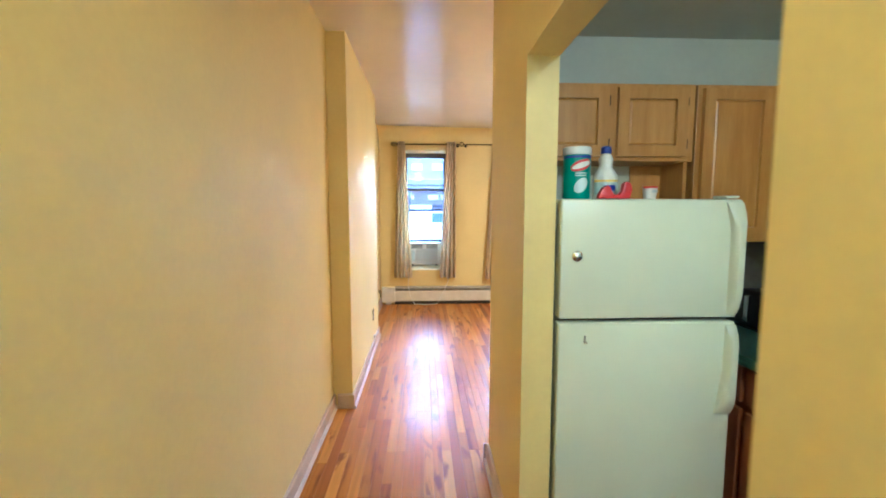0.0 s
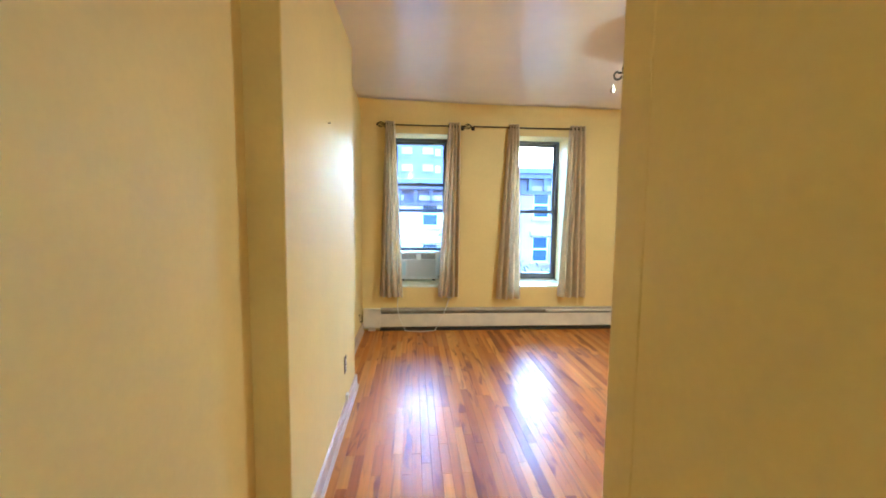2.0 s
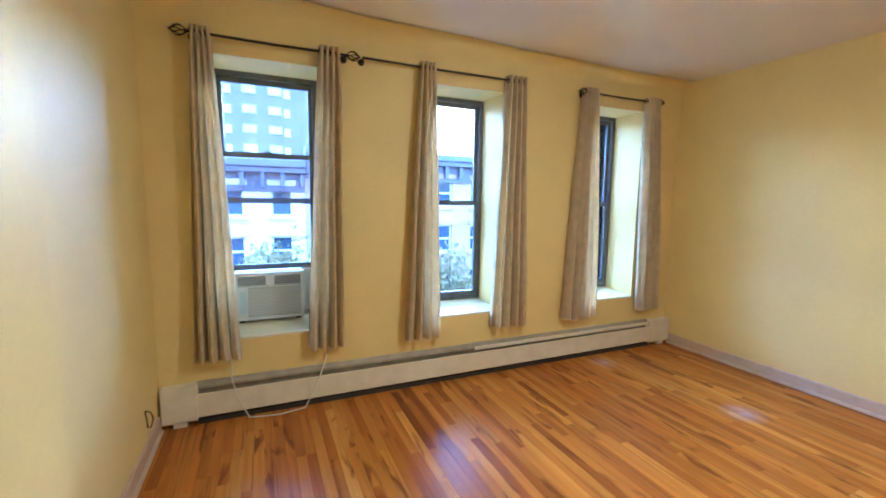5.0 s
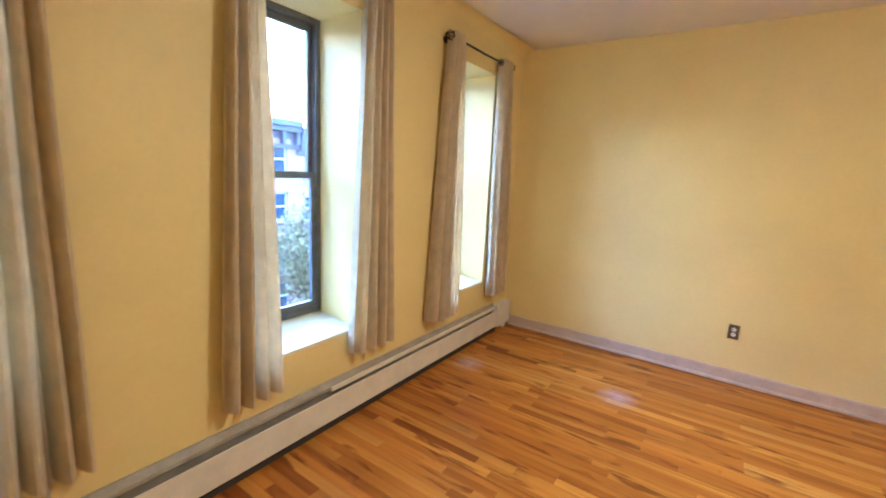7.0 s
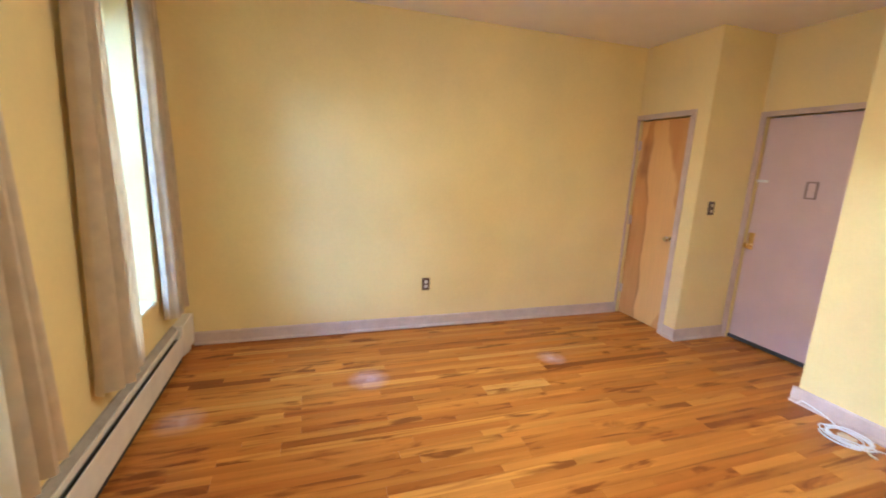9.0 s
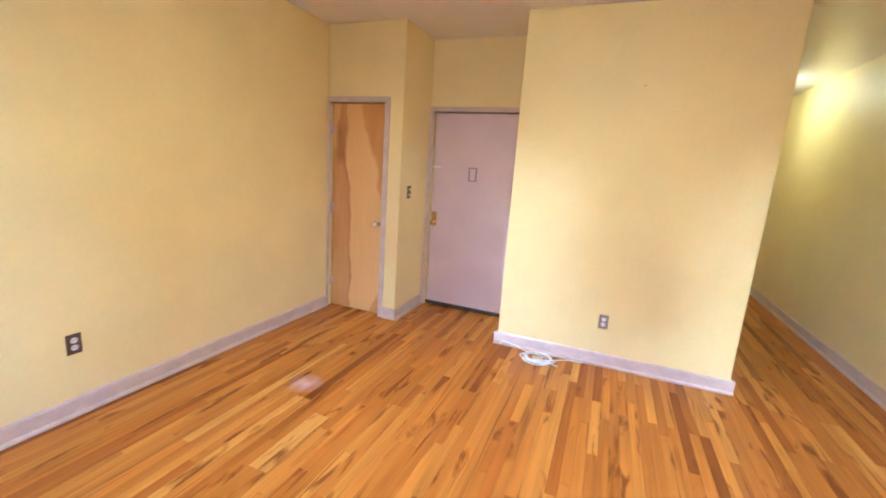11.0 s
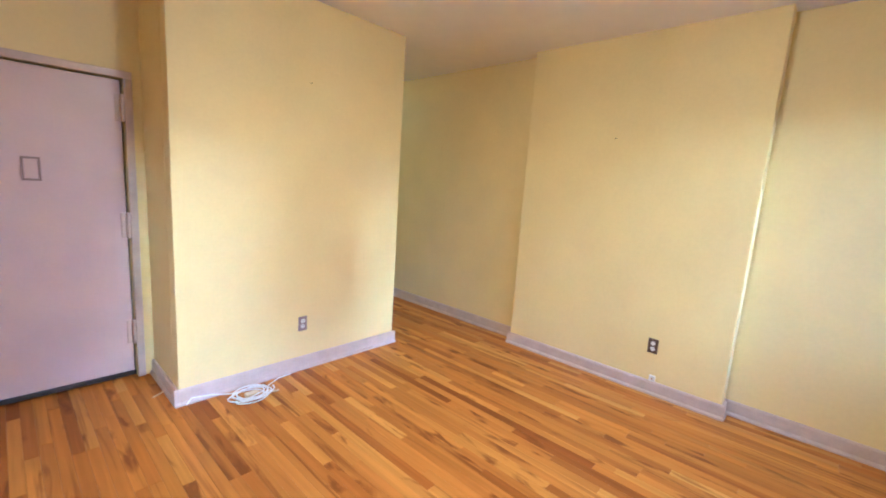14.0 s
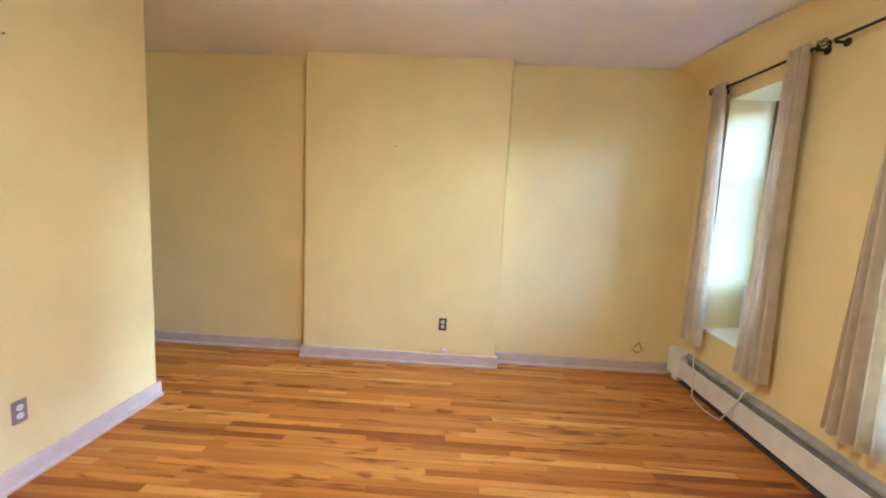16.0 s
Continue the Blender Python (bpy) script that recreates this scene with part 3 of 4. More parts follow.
bm.faces.new(ends[0]), bm.faces.new(ends[1][::-1])
part("hood", bm, M_HGREY, h, "greyish sloping top hood")
part("damper", box(1.92, 3.99, -0.049, -0.0415, 0.226, 0.258, bev=0.002), M_HEAT, h, "cream damper flap hanging part open")
# element coloured near-black for the shade inside the slot
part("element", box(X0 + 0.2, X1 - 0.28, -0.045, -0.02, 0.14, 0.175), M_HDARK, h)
part("end_cap", box(X0, X0 + 0.205, -0.075, -0.001, 0.04, 0.275, bev=0.006), M_HEAT, h, "cream end cap")
part("end_cap", box(X1 - 0.285, X1, -0.075, -0.001, 0.04, 0.275, bev=0.006), M_HEAT, h, "cream end cap")
part("seam_strip", box(0.55, 0.585, -0.073, -0.0695, 0.055, 0.216, bev=0.001), M_HEAT, h)
# dark strip paints the shade under the heater
part("base_shade_strip", box(X0 + 0.2, X1 - 0.28, -0.05, -0.002, 0.0, 0.03), M_HDARK, h)
for x in (X0 + 0.1, X1 - 0.1):
    part("foot", box(x - 0.04, x + 0.04, -0.06, -0.01, 0.0, 0.045), M_HEAT, h)

# ---- curtain rods ----
RODZ, RODY = 2.485, 5.85


def finial(bm, x, s):
    """A small wire cage with a bead at its tip."""
    for k in range(6):
        a = 2 * math.pi * k / 6
        pts = []
        for j in range(9):
            u = j / 8
            r = 0.032 * math.sin(math.pi * u) ** 0.8 if 0 < u < 1 else 0.004
            pts.append((x + s * (0.085 * u), RODY + r * math.cos(a + u), RODZ + r * math.sin(a + u)))
        tube(bm, pts, 0.0035, 5)
    lathe(bm, [(0, -0.009), (0.009, 0), (0, 0.009)], pose(x + s * 0.088, RODY, RODZ), 8)
    lathe(bm, [(0, -0.008), (0.011, 0), (0, 0.008)], pose(x, RODY, RODZ, 0, 90), 8)
    return bm


def rod(x0, x1, ends, brackets):
    t = thing("curtain_rod", (0, 0, 0), "thin black metal curtain rod with wire cage finials", "curtain rod", "curtain rods")
    part("rod", tube(bmesh.new(), [(x0, RODY, RODZ), ((x0 + x1) / 2, RODY, RODZ - 0.004), (x1, RODY, RODZ)], 0.0085, 10), M_BLACK, t, smooth=True)
    for x, s in ends:
        part("finial", finial(bmesh.new(), x, s), M_BLACK, t, smooth=True)
    for x in brackets:
        bm = lathe(bmesh.new(), [(0, 0), (0.024, 0), (0.024, 0.006), (0.008, 0.012), (0.008, 0.065)], pose(x, N_, RODZ - 0.012, 90), 12)
        part("bracket", bm, M_BLACK, t, smooth=True)


rod(-0.095, 0.85, [(-0.095, -1), (0.85, 1)], (-0.075, 0.84))
rod(0.96, 2.29, [], (0.965, 2.28))
rod(2.985, 3.87, [(2.985, -1), (3.87, 1)], (2.98, 3.865))


# ---- curtains ----
def curtain(seed, t0, t1, b0, b1, zb, folds, billow=0.0, sway=0.0):
    """A panel gathered on the rod between t0 and t1, falling to b0..b1 at height zb."""
    rng = random.Random(seed)
    ph = [rng.uniform(-0.5, 0.5) for _ in range(folds + 2)]
    bm = bmesh.new()
    nu, nv = folds * 10, 26
    ztop = RODZ + 0.035
    front, back = [], []
    amps = [rng.uniform(0.75, 1.25) for _ in range(folds + 2)]
    for j in range(nv + 1):
        v = j / nv
        z = ztop + (zb - ztop) * v
        x0, x1 = t0 + (b0 - t0) * v ** 0.9, t1 + (b1 - t1) * v ** 0.9
        rf, rb = [], []
        for i in range(nu + 1):
            u = i / nu
            k = u * folds
            w = 2 * math.pi * (k + 0.18 * v * ph[int(k)])
            amp = (0.034 + 0.014 * v) * amps[int(k)]
            y = RODY - 0.004 + amp * math.sin(w) - billow * v * u + 0.02 * v * noise.noise((u * 2 + seed, v * 2, 0.5))
            x = x0 + (x1 - x0) * u + 0.012 * math.cos(w) * 0.6 + sway * math.sin(math.pi * v) + 0.006 * noise.noise((u * 5, v * 3, seed))
            y = min(y, N_ - 0.014) if z > SILL else min(y, N_ - 0.014)
            zz = z + (0.012 * noise.noise((u * 4, seed, 0)) if j == nv else 0)
            rf.append(bm.verts.new((x, y, zz)))
            rb.append(bm.verts.new((x, y + 0.003, zz)))
        front.append(rf), back.append(rb)
    for j in range(nv):
        for i in range(nu):
            bm.faces.new((front[j][i], front[j][i + 1], front[j + 1][i + 1], front[j + 1][i]))
            bm.faces.new((back[j][i], back[j + 1][i], back[j + 1][i + 1], back[j][i + 1]))
        for i in (0, nu):
            bm.faces.new((front[j][i], front[j + 1][i], back[j + 1][i], back[j][i]))
    for j in (0, nv):
        for i in range(nu):
            bm.faces.new((front[j][i], front[j][i + 1], back[j][i + 1], back[j][i]))
    t = thing("curtain", (0, 0, 0), "taupe grommet curtain panel gathered beside the window", "curtain", "window curtains")
    part("cloth", bm, M_CURT, t, smooth=True)
    for k in range(folds * 2):
        u = (k + 0.5) / (folds * 2)
        g = bmesh.new()
        x = t0 + (t1 - t0) * u
        pts = [(x + 0.004 * math.sin(2 * a), RODY + 0.021 * math.cos(a), RODZ + 0.021 * math.sin(a)) for a in [2 * math.pi * q / 12 for q in range(13)]]
        part("grommet", tube(g, pts, 0.004, 5), M_BLACK, t, smooth=True)


curtain(1, -0.085, 0.02, -0.16, 0.12, 0.43, 4)
curtain(2, 0.66, 0.80, 0.55, 0.81, 0.43, 4)
curtain(3, 1.385, 1.51, 1.26, 1.58, 0.40, 4)
curtain(4, 2.14, 2.33, 2.05, 2.40, 0.42, 4)
curtain(5, 2.95, 3.10, 2.81, 3.23, 0.41, 5)
curtain(6, 3.71, 3.87, 3.78, 4.07, 0.41, 4)

# ---- ceiling lamp ----
LX, LY = 1.98, 3.78
cl = thing("ceiling_light", (LX, LY, H), "semi-flush ceiling light with lit glass bowl in a black scrolled frame", "ceiling light")
part("canopy", lathe(bmesh.new(), [(0, 0), (0.075, 0), (0.075, -0.02), (0.06, -0.035), (0.045, -0.06), (0.05, -0.08), (0.03, -0.1), (0.0, -0.1)], None, 28), M_BLACK, cl, smooth=True)
part("stem", lathe(bmesh.new(), [(0.014, -0.09), (0.014, -0.2), (0.03, -0.21), (0.03, -0.225), (0, -0.225)], None, 14), M_BLACK, cl, smooth=True)
# the pan closing the rim is added to keep the bowl's glow off the ceiling
part("rim", lathe(bmesh.new(), [(0.178, -0.262), (0.215, -0.235), (0.236, -0.205), (0.232, -0.19), (0.19, -0.178), (0.012, -0.172), (0.012, -0.182), (0.18, -0.19), (0.205, -0.205), (0.172, -0.255), (0.178, -0.262)], None, 36), M_BLACK, cl, "wide dark rim ring, top closed by an added light-blocking pan", smooth=True)
part("bowl", lathe(bmesh.new(), [(0.176, -0.254), (0.170, -0.272), (0.148, -0.300), (0.110, -0.322), (0.058, -0.336), (0.0, -0.340)], None, 36), M_BOWL, cl, "glowing frosted glass bowl", smooth=True)
part("bottom_finial", lathe(bmesh.new(), [(0, -0.333), (0.018, -0.335), (0.010, -0.348), (0.016, -0.36), (0.006, -0.375), (0, -0.38)], None, 14), M_BLACK, cl, smooth=True)
for k in range(3):
    a = 2 * math.pi * k / 3 + 0.35
    pts = []
    for j in range(17):
        u = j / 16
        r = 0.03 + 0.235 * u + (0.02 * math.sin(u * 9))
        z = -0.11 - 0.085 * u + 0.035 * math.sin(u * math.pi * 2)
        pts.append((r * math.cos(a), r * math.sin(a), z))
    for j in range(10):
        b = math.pi * 1.4 * j / 9
        pts.append(((0.265 + 0.03 * math.sin(b)) * math.cos(a), (0.265 + 0.03 * math.sin(b)) * math.sin(a), -0.225 + 0.03 * math.cos(b)))
    arm = part("scroll_arm", tube(bmesh.new(), pts, 0.008, 7), M_BLACK, cl, smooth=True)
    part("crystal_drop", lathe(bmesh.new(), [(0, -0.245), (0.004, -0.26), (0.014, -0.285), (0.018, -0.30), (0.012, -0.315), (0, -0.322)], pose(0.30 * math.cos(a), 0.30 * math.sin(a), -0.03), 10), M_CGLASS, arm, "clear teardrop crystal", smooth=True)

for at, nm in (((1.05, -1.0, KH), "kitchen_ceiling_light"), ((0.16, -0.95, H), "hall_ceiling_light")):
    kl = thing(nm, at, "round white ceiling lamp holder with a bare bulb", "ceiling light")
    part("holder", lathe(bmesh.new(), [(0.15, 0), (0.15, -0.02), (0.155, -0.022), (0.15, -0.03)], None, 28), M_WHITE, kl, smooth=True)
    part("bulb", lathe(bmesh.new(), [(0.013, 0.0), (0.014, -0.02), (0.028, -0.038), (0.030, -0.052), (0.018, -0.068), (0, -0.072)], None, 16), M_BOWL, kl, "glowing bulb", smooth=True)


# ---- outlets and switch ----
def outlet(at, rz, plate, label, group="wall outlets"):
    t = thing("wall_outlet", at, label, "outlet", group)
    t.rotation_euler = (0, 0, radians(rz))
    part("plate", box(-0.036, 0.036, 0, 0.006, -0.058, 0.058, bev=0.003), plate, t)
    for z in (-0.021, 0.021):
        r = part("receptacle", lathe(bmesh.new(), [(0, 0), (0.0165, 0), (0.0165, 0.003), (0, 0.003)], pose(0, 0.0055, z, -90), 18), M_IVORY, t, "ivory receptacle face")
        for x in (-0.006, 0.006):
            part("slot", box(x - 0.0012, x + 0.0012, 0.008, 0.0092, z - 0.002, z + 0.007), M_HDARK, r)
    return t


outlet((E, 3.926, 0.417), 90, M_PLATE, "brown duplex wall outlet with ivory receptacles")
outlet((1.604, BOXY, 0.372), 0, M_MPLATE, "mauve-painted duplex wall outlet with white receptacles")
outlet((PILX, 3.74, 0.383), -90, M_PLATE, "brown duplex wall outlet on the chimney breast")
t = thing("light_switch", (NIBX, 1.545, 1.24), "brown plate with two stacked toggle switches", "switch")
part("plate", box(-0.006, 0, -0.036, 0.036, -0.06, 0.06, bev=0.003), M_PLATE, t)
for z in (-0.025, 0.025):
    part("toggle", box(-0.016, -0.005, -0.008, 0.008, z - 0.012, z + 0.012, bev=0.002), M_TAN, t, "tan toggle")
t = thing("cable_jack", (PILX, 3.77, 0.132), "small ivory cable jack box above the baseboard", "cable jack")
part("box_body", box(0, 0.022, -0.022, 0.022, -0.022, 0.022, bev=0.003), M_IVORY, t)
part("socket", lathe(bmesh.new(), [(0, 0), (0.007, 0), (0.007, 0.006), (0, 0.006)], pose(0.021, 0, 0, 0, 90), 10), M_BRASS, t)

def nail(at, rz):
    t = thing("nail", at, "small dark nail stuck in the yellow plaster wall", "nail", "wall nails")
    t.rotation_euler = (0, 0, radians(rz))
    part("shank", lathe(bmesh.new(), [(0, -0.004), (0.0018, -0.004), (0.0018, 0.014), (0.0045, 0.0145), (0.0045, 0.017), (0, 0.0175)], pose(0, 0, 0, -90), 8), M_PLATE, t)


nail((PILX, 3.254, 1.955), -90)
nail((1.562, BOXY, 2.16), 0)

# ---- loose cable on the floor ----
rng = random.Random(4)
t = thing("coiled_cable", (2.06, 1.90, 0), "loosely coiled white cable lying on the floor by the baseboard", "cable")
pts = []
for k in range(150):
    a = 2 * math.pi * k / 27
    r = 0.088 + 0.013 * math.sin(k * 0.043 * 6.28) + 0.006 * math.sin(k * 0.77)
    pts.append((r * 1.25 * math.cos(a) + 0.020 * math.sin(k * 0.07), r * math.sin(a) * 0.95 + 0.014 * math.cos(k * 0.09), 0.005 + 0.022 * (k / 150) + 0.004 * math.sin(k * 0.5) ** 2))
part("coil", tube(bmesh.new(), pts, 0.0045, 6), M_CORD, t, smooth=True)
part("tail", tube(bmesh.new(), [(0.05, 0.06, 0.02), (-0.06, 0.02, 0.02), (-0.14, -0.06, 0.006), (-0.24, -0.12, 0.006), (-0.34, -0.128, 0.006)], 0.004, 6), M_CORD, t, smooth=True)
part("tail", tube(bmesh.new(), [(0.05, -0.06, 0.016), (0.12, -0.10, 0.012), (0.22, -0.125, 0.03), (0.33, -0.13, 0.045), (0.36, -0.125, 0.01)], 0.004, 6), M_CORD, t, smooth=True)
part("plug", box(-0.04, 0.045, -0.022, 0.022, 0.002, 0.028, bev=0.008), M_TAN, t, "tan plug body")
part("plug_tip", tube(bmesh.new(), [(-0.10, 0.03, 0.02), (-0.13, 0.045, 0.008), (-0.165, 0.05, 0.007)], 0.006, 6), M_TAN, t)

t = thing("wire_scrap", (2.52, 1.52, 0.006), "short pale wire scrap sticking out by the baseboard corner", "wire")
part("wire", tube(bmesh.new(), [(-0.04, -0.01, 0.012), (0.0, 0.0, 0.0), (0.03, 0.012, -0.001)], 0.004, 6), M_TAN, t)

# power cord of the air conditioner
t = thing("power_cord", (0, 0, 0), "white power cord looping down over the heater", "cord")
part("cord", tube(bmesh.new(), [(0.05, 5.97, 0.575), (0.06, 5.905, 0.57), (0.07, 5.835, 0.47), (0.06, 5.835, 0.30), (0.09, 5.83, 0.16), (0.16, 5.80, 0.02), (0.35, 5.79, 0.008), (0.52, 5.80, 0.02), (0.62, 5.83, 0.20), (0.66, 5.84, 0.30), (0.70, 5.90, 0.40), (0.70, 5.912, 0.42)], 0.005, 6), M_CORD, t, smooth=True)
part("plug", box(0.675, 0.725, 5.885, 5.918, 0.40, 0.46, bev=0.006), M_CORD, t)
t = thing("wire_loop", (W, 5.55, 0.22), "dark cable stub looping out of the wall", "wire")
part("wire", tube(bmesh.new(), [(0.0, 0.03, 0.06), (0.03, 0.02, 0.05), (0.035, 0.045, 0.0), (0.03, 0.0, -0.03), (0.025, -0.045, -0.005), (0.015, -0.01, 0.03), (0.0, 0.025, 0.06)], 0.004, 6), M_PLATE, t, smooth=True)

# ---- kitchen ----
KB = BOXY - 0.142


def cabinet_door(t, x0, x1, z0, z1, yf):
    w = 0.052
    bm = one_frame(bmesh.new(), x0, x1, z0, z1, (w, w, w), yf - 0.02, yf)
    dr = part("door", bm, M_CAB, t)
    part("raised_panel", box(x0 + w + 0.001, x1 - w - 0.001, yf - 0.016, yf - 0.002, z0 + w + 0.001, z1 - w - 0.001, bev=0.012), M_CAB, dr)
    for z in (z0 + 0.06, z1 - 0.06):
        part("hinge", box(x1 + 0.001, x1 + 0.010, yf - 0.012, yf, z - 0.022, z + 0.022, bev=0.002), M_BLACK, dr)


def cabinet(x0, x1, z0, z1, y0, doors, label, m=None):
    t = thing("upper_cabinet", (0, 0, 0), label, "cabinet", "kitchen cabinets")
    if m is not None:
        t.matrix_world = m
    bm = bmesh.new()
    bx(bm, x0, x1, y0 + 0.02, KB if m is None else BOX1 - 0.142, z0, z1)
    part("body", bm, M_CAB, t)
    part("face_frame", box(x0, x1, y0, y0 + 0.018, z0, z1, bev=0.002), M_CAB, t)
    for a, b in doors:
        cabinet_door(t, a, b, z0 + 0.02, z1 - 0.02, y0 - 0.002)
    return t


CF = 1.36
cabinet(0.82, 1.59, 1.715, 2.07, CF, [(0.86, 1.17), (1.215, 1.545)], "honey oak over-fridge cabinet with raised-panel doors")
cabinet(1.60, 2.0, 1.33, 2.07, CF, [(1.625, 1.965)], "tall honey oak wall cabinet with one raised-panel door")
cabinet(-1.355, -0.32, 1.33, 2.07, 1.98, [(-1.17, -0.79), (-0.75, -0.36)], "honey oak wall cabinet on the kitchen side wall", pose(0, 0, 0, 0, 0, -90) )
part_x = thing("wall_shelf_box", (1.40, CF + 0.02, 1.55), "small open honey oak shelf under the cabinet", "shelf")
part("side", box(0.16, 0.178, 0, KB - CF - 0.02, -0.02, 0.164), M_CAB, part_x)
part("back", box(0, 0.16, KB - CF - 0.035, KB - CF - 0.02, -0.02, 0.164), M_CAB, part_x)

def fridge_handle(z0, z1, flare_top):
    """A moulded pull along the door's edge, broad at one end."""
    bm = bmesh.new()
    n = 14
    rings = []
    for k in range(n + 1):
        u = k / n
        z = z0 + (z1 - z0) * u
        e = math.sin(math.pi * min(1, u * 5) / 2) * math.sin(math.pi * min(1, (1 - u) * 5) / 2)
        g = u if flare_top else 1 - 0.5 * u
        w = 0.036 + 0.026 * max(0.0, g - 0.75) / 0.25
        out = 0.008 + 0.030 * e
        rings.append([bm.verts.new(p) for p in ((0.694 - w, 0.002, z), (0.694 - w, -out * 0.7, z), (0.694 - w * 0.75, -out, z), (0.690, -out, z), (0.697, -out * 0.75, z), (0.698, 0.002, z))])
    for a, b in zip(rings, rings[1:]):
        for k in range(6):
            bm.faces.new((a[k], a[(k + 1) % 6], b[(k + 1) % 6], b[k]))
    bm.faces.new(rings[0][::-1]), bm.faces.new(rings[-1])
    return bm


fr = thing("refrigerator", (0.826, 0.942, 0), "white top-freezer refrigerator with textured doors and moulded handles", "refrigerator")
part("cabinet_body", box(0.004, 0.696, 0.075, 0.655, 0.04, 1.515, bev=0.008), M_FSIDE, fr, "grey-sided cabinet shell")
part("top_cover", box(0.004, 0.696, 0.075, 0.655, 1.516, 1.528, bev=0.004), M_FRIDGE, fr)
part("gasket", bx(box(0.012, 0.688, 0.058, 0.077, 0.12, 1.05), 0.012, 0.688, 0.058, 0.077, 1.072, 1.51), M_GASK, fr)
dr = part("freezer_door", box(0, 0.70, 0, 0.06, 1.068, 1.525, bev=0.008, seg=3), M_FRIDGE, fr, smooth=True)
bm = fridge_handle(1.085, 1.515, True)
part("handle", bm, M_FRIDGE, dr, smooth=True)
part("round_magnet", lathe(bmesh.new(), [(0, 0), (0.021, 0), (0.021, 0.006), (0.014, 0.012), (0, 0.013)], pose(0.063, 0, 1.312, 90), 20), M_CHROME, dr, "round chrome magnet", smooth=True)
dr = part("fresh_food_door", box(0, 0.70, 0, 0.06, 0.11, 1.052, bev=0.008, seg=3), M_FRIDGE, fr, smooth=True)
bm = fridge_handle(0.68, 1.04, False)
part("handle", bm, M_FRIDGE, dr, smooth=True)
part("small_hook", bx(box(0.098, 0.104, -0.006, 0, 0.98, 1.005), 0.098, 0.110, -0.008, 0, 0.975, 0.982), M_CHROME, dr)
part("kick_grille", box(0.02, 0.68, 0.03, 0.06, 0.01, 0.10, bev=0.004), M_GASK, fr)
part("hinge_cap", box(0.64, 0.695, 0.015, 0.09, 1.529, 1.540, bev=0.004), M_FRIDGE, fr)
for x in (0.05, 0.62):
    part("foot", box(x, x + 0.03, 0.12, 0.16, 0, 0.045), M_GASK, fr)

FT = 1.529
t = thing("wipes_canister", (0.925, 1.07, FT), "green cleaning-wipes canister with white lid on the refrigerator", "canister")
part("body", lathe(bmesh.new(), [(0, 0), (0.052, 0), (0.053, 0.005), (0.053, 0.168), (0.051, 0.172), (0, 0.172)], None, 28), M_GREEN, t, smooth=True)
part("lid", lathe(bmesh.new(), [(0.054, 0.172), (0.055, 0.176), (0.055, 0.197), (0.051, 0.203), (0, 0.205)], None, 28), M_WHITE, t, "white plastic lid", smooth=True)


def wrap(bm, r, a0, a1, z0, z1, n=10):
    v = [[bm.verts.new((r * math.sin(a0 + (a1 - a0) * i / n), -r * math.cos(a0 + (a1 - a0) * i / n), z)) for i in range(n + 1)] for z in (z0, z1)]
    for i in range(n):
        bm.faces.new((v[0][i], v[0][i + 1], v[1][i + 1], v[1][i]))
    return bm


def badge(t, r, mid, z, half, hz, m, name, label, tilt=0.012, n=20):
    """An oval print bent round a canister."""
    bm = bmesh.new()
    cols = []
    for k in range(n + 1):
        u = math.sin(math.pi * (k / n - 0.5))
        hz2 = max(0.0003, hz * math.sqrt(max(0.0, 1 - u * u)))
        x, y = r * math.sin(mid + half * u), -r * math.cos(mid + half * u)
        cols.append([bm.verts.new((x, y, z + tilt * u - hz2)), bm.verts.new((x, y, z + tilt * u + hz2))])
    for p, q in zip(cols, cols[1:]):
        bm.faces.new((p[0], q[0], q[1], p[1]))
    return part(name, bm, m, t, label)


part("label_band", wrap(bmesh.new(), 0.0536, -1.5, 1.5, 0.158, 0.167), M_BLUE, t, "dark blue top band")
badge(t, 0.0538, 0.0, 0.130, 0.80, 0.021, M_RED, "logo_panel", "red oval logo panel")
badge(t, 0.0543, 0.02, 0.130, 0.72, 0.011, M_WHITE, "logo_bar", "white slanted logo bar")
badge(t, 0.0538, 0.0, 0.052, 0.52, 0.027, M_LBLUE, "label_disc", "pale round picture")
for z in (0.088, 0.097):
    part("label_line", wrap(bmesh.new(), 0.0538, -0.45, 0.4, z, z + 0.004), M_LBLUE, t)
t = thing("bleach_bottle", (1.065, 1.12, FT), "white plastic bleach bottle with blue cap on the refrigerator", "bottle")
part("body", lathe(bmesh.new(), [(0, 0), (0.046, 0), (0.049, 0.006), (0.049, 0.082), (0.046, 0.098), (0.034, 0.118), (0.026, 0.132), (0.027, 0.15), (0.029, 0.163), (0.020, 0.182), (0.016, 0.187), (0, 0.187)], None, 24), M_WHITE, t, smooth=True)
part("cap", lathe(bmesh.new(), [(0.020, 0.187), (0.021, 0.19), (0.020, 0.212), (0.012, 0.217), (0, 0.218)], None, 20), M_BLUE, t, "blue screw cap", smooth=True)
part("label_band", wrap(bmesh.new(), 0.0496, -1.4, 1.4, 0.02, 0.068), M_LBLUE, t, "pale blue label")
part("logo_bar", wrap(bmesh.new(), 0.0500, -0.5, 0.5, 0.034, 0.056), M_BLUE, t)
part("stripe", wrap(bmesh.new(), 0.0498, -1.4, 1.4, 0.070, 0.078), M_YLAB, t)
t = thing("red_plastic_holder", (1.05, 1.00, FT), "red plastic crescent-shaped holder on the refrigerator", "holder")
bm = bmesh.new()
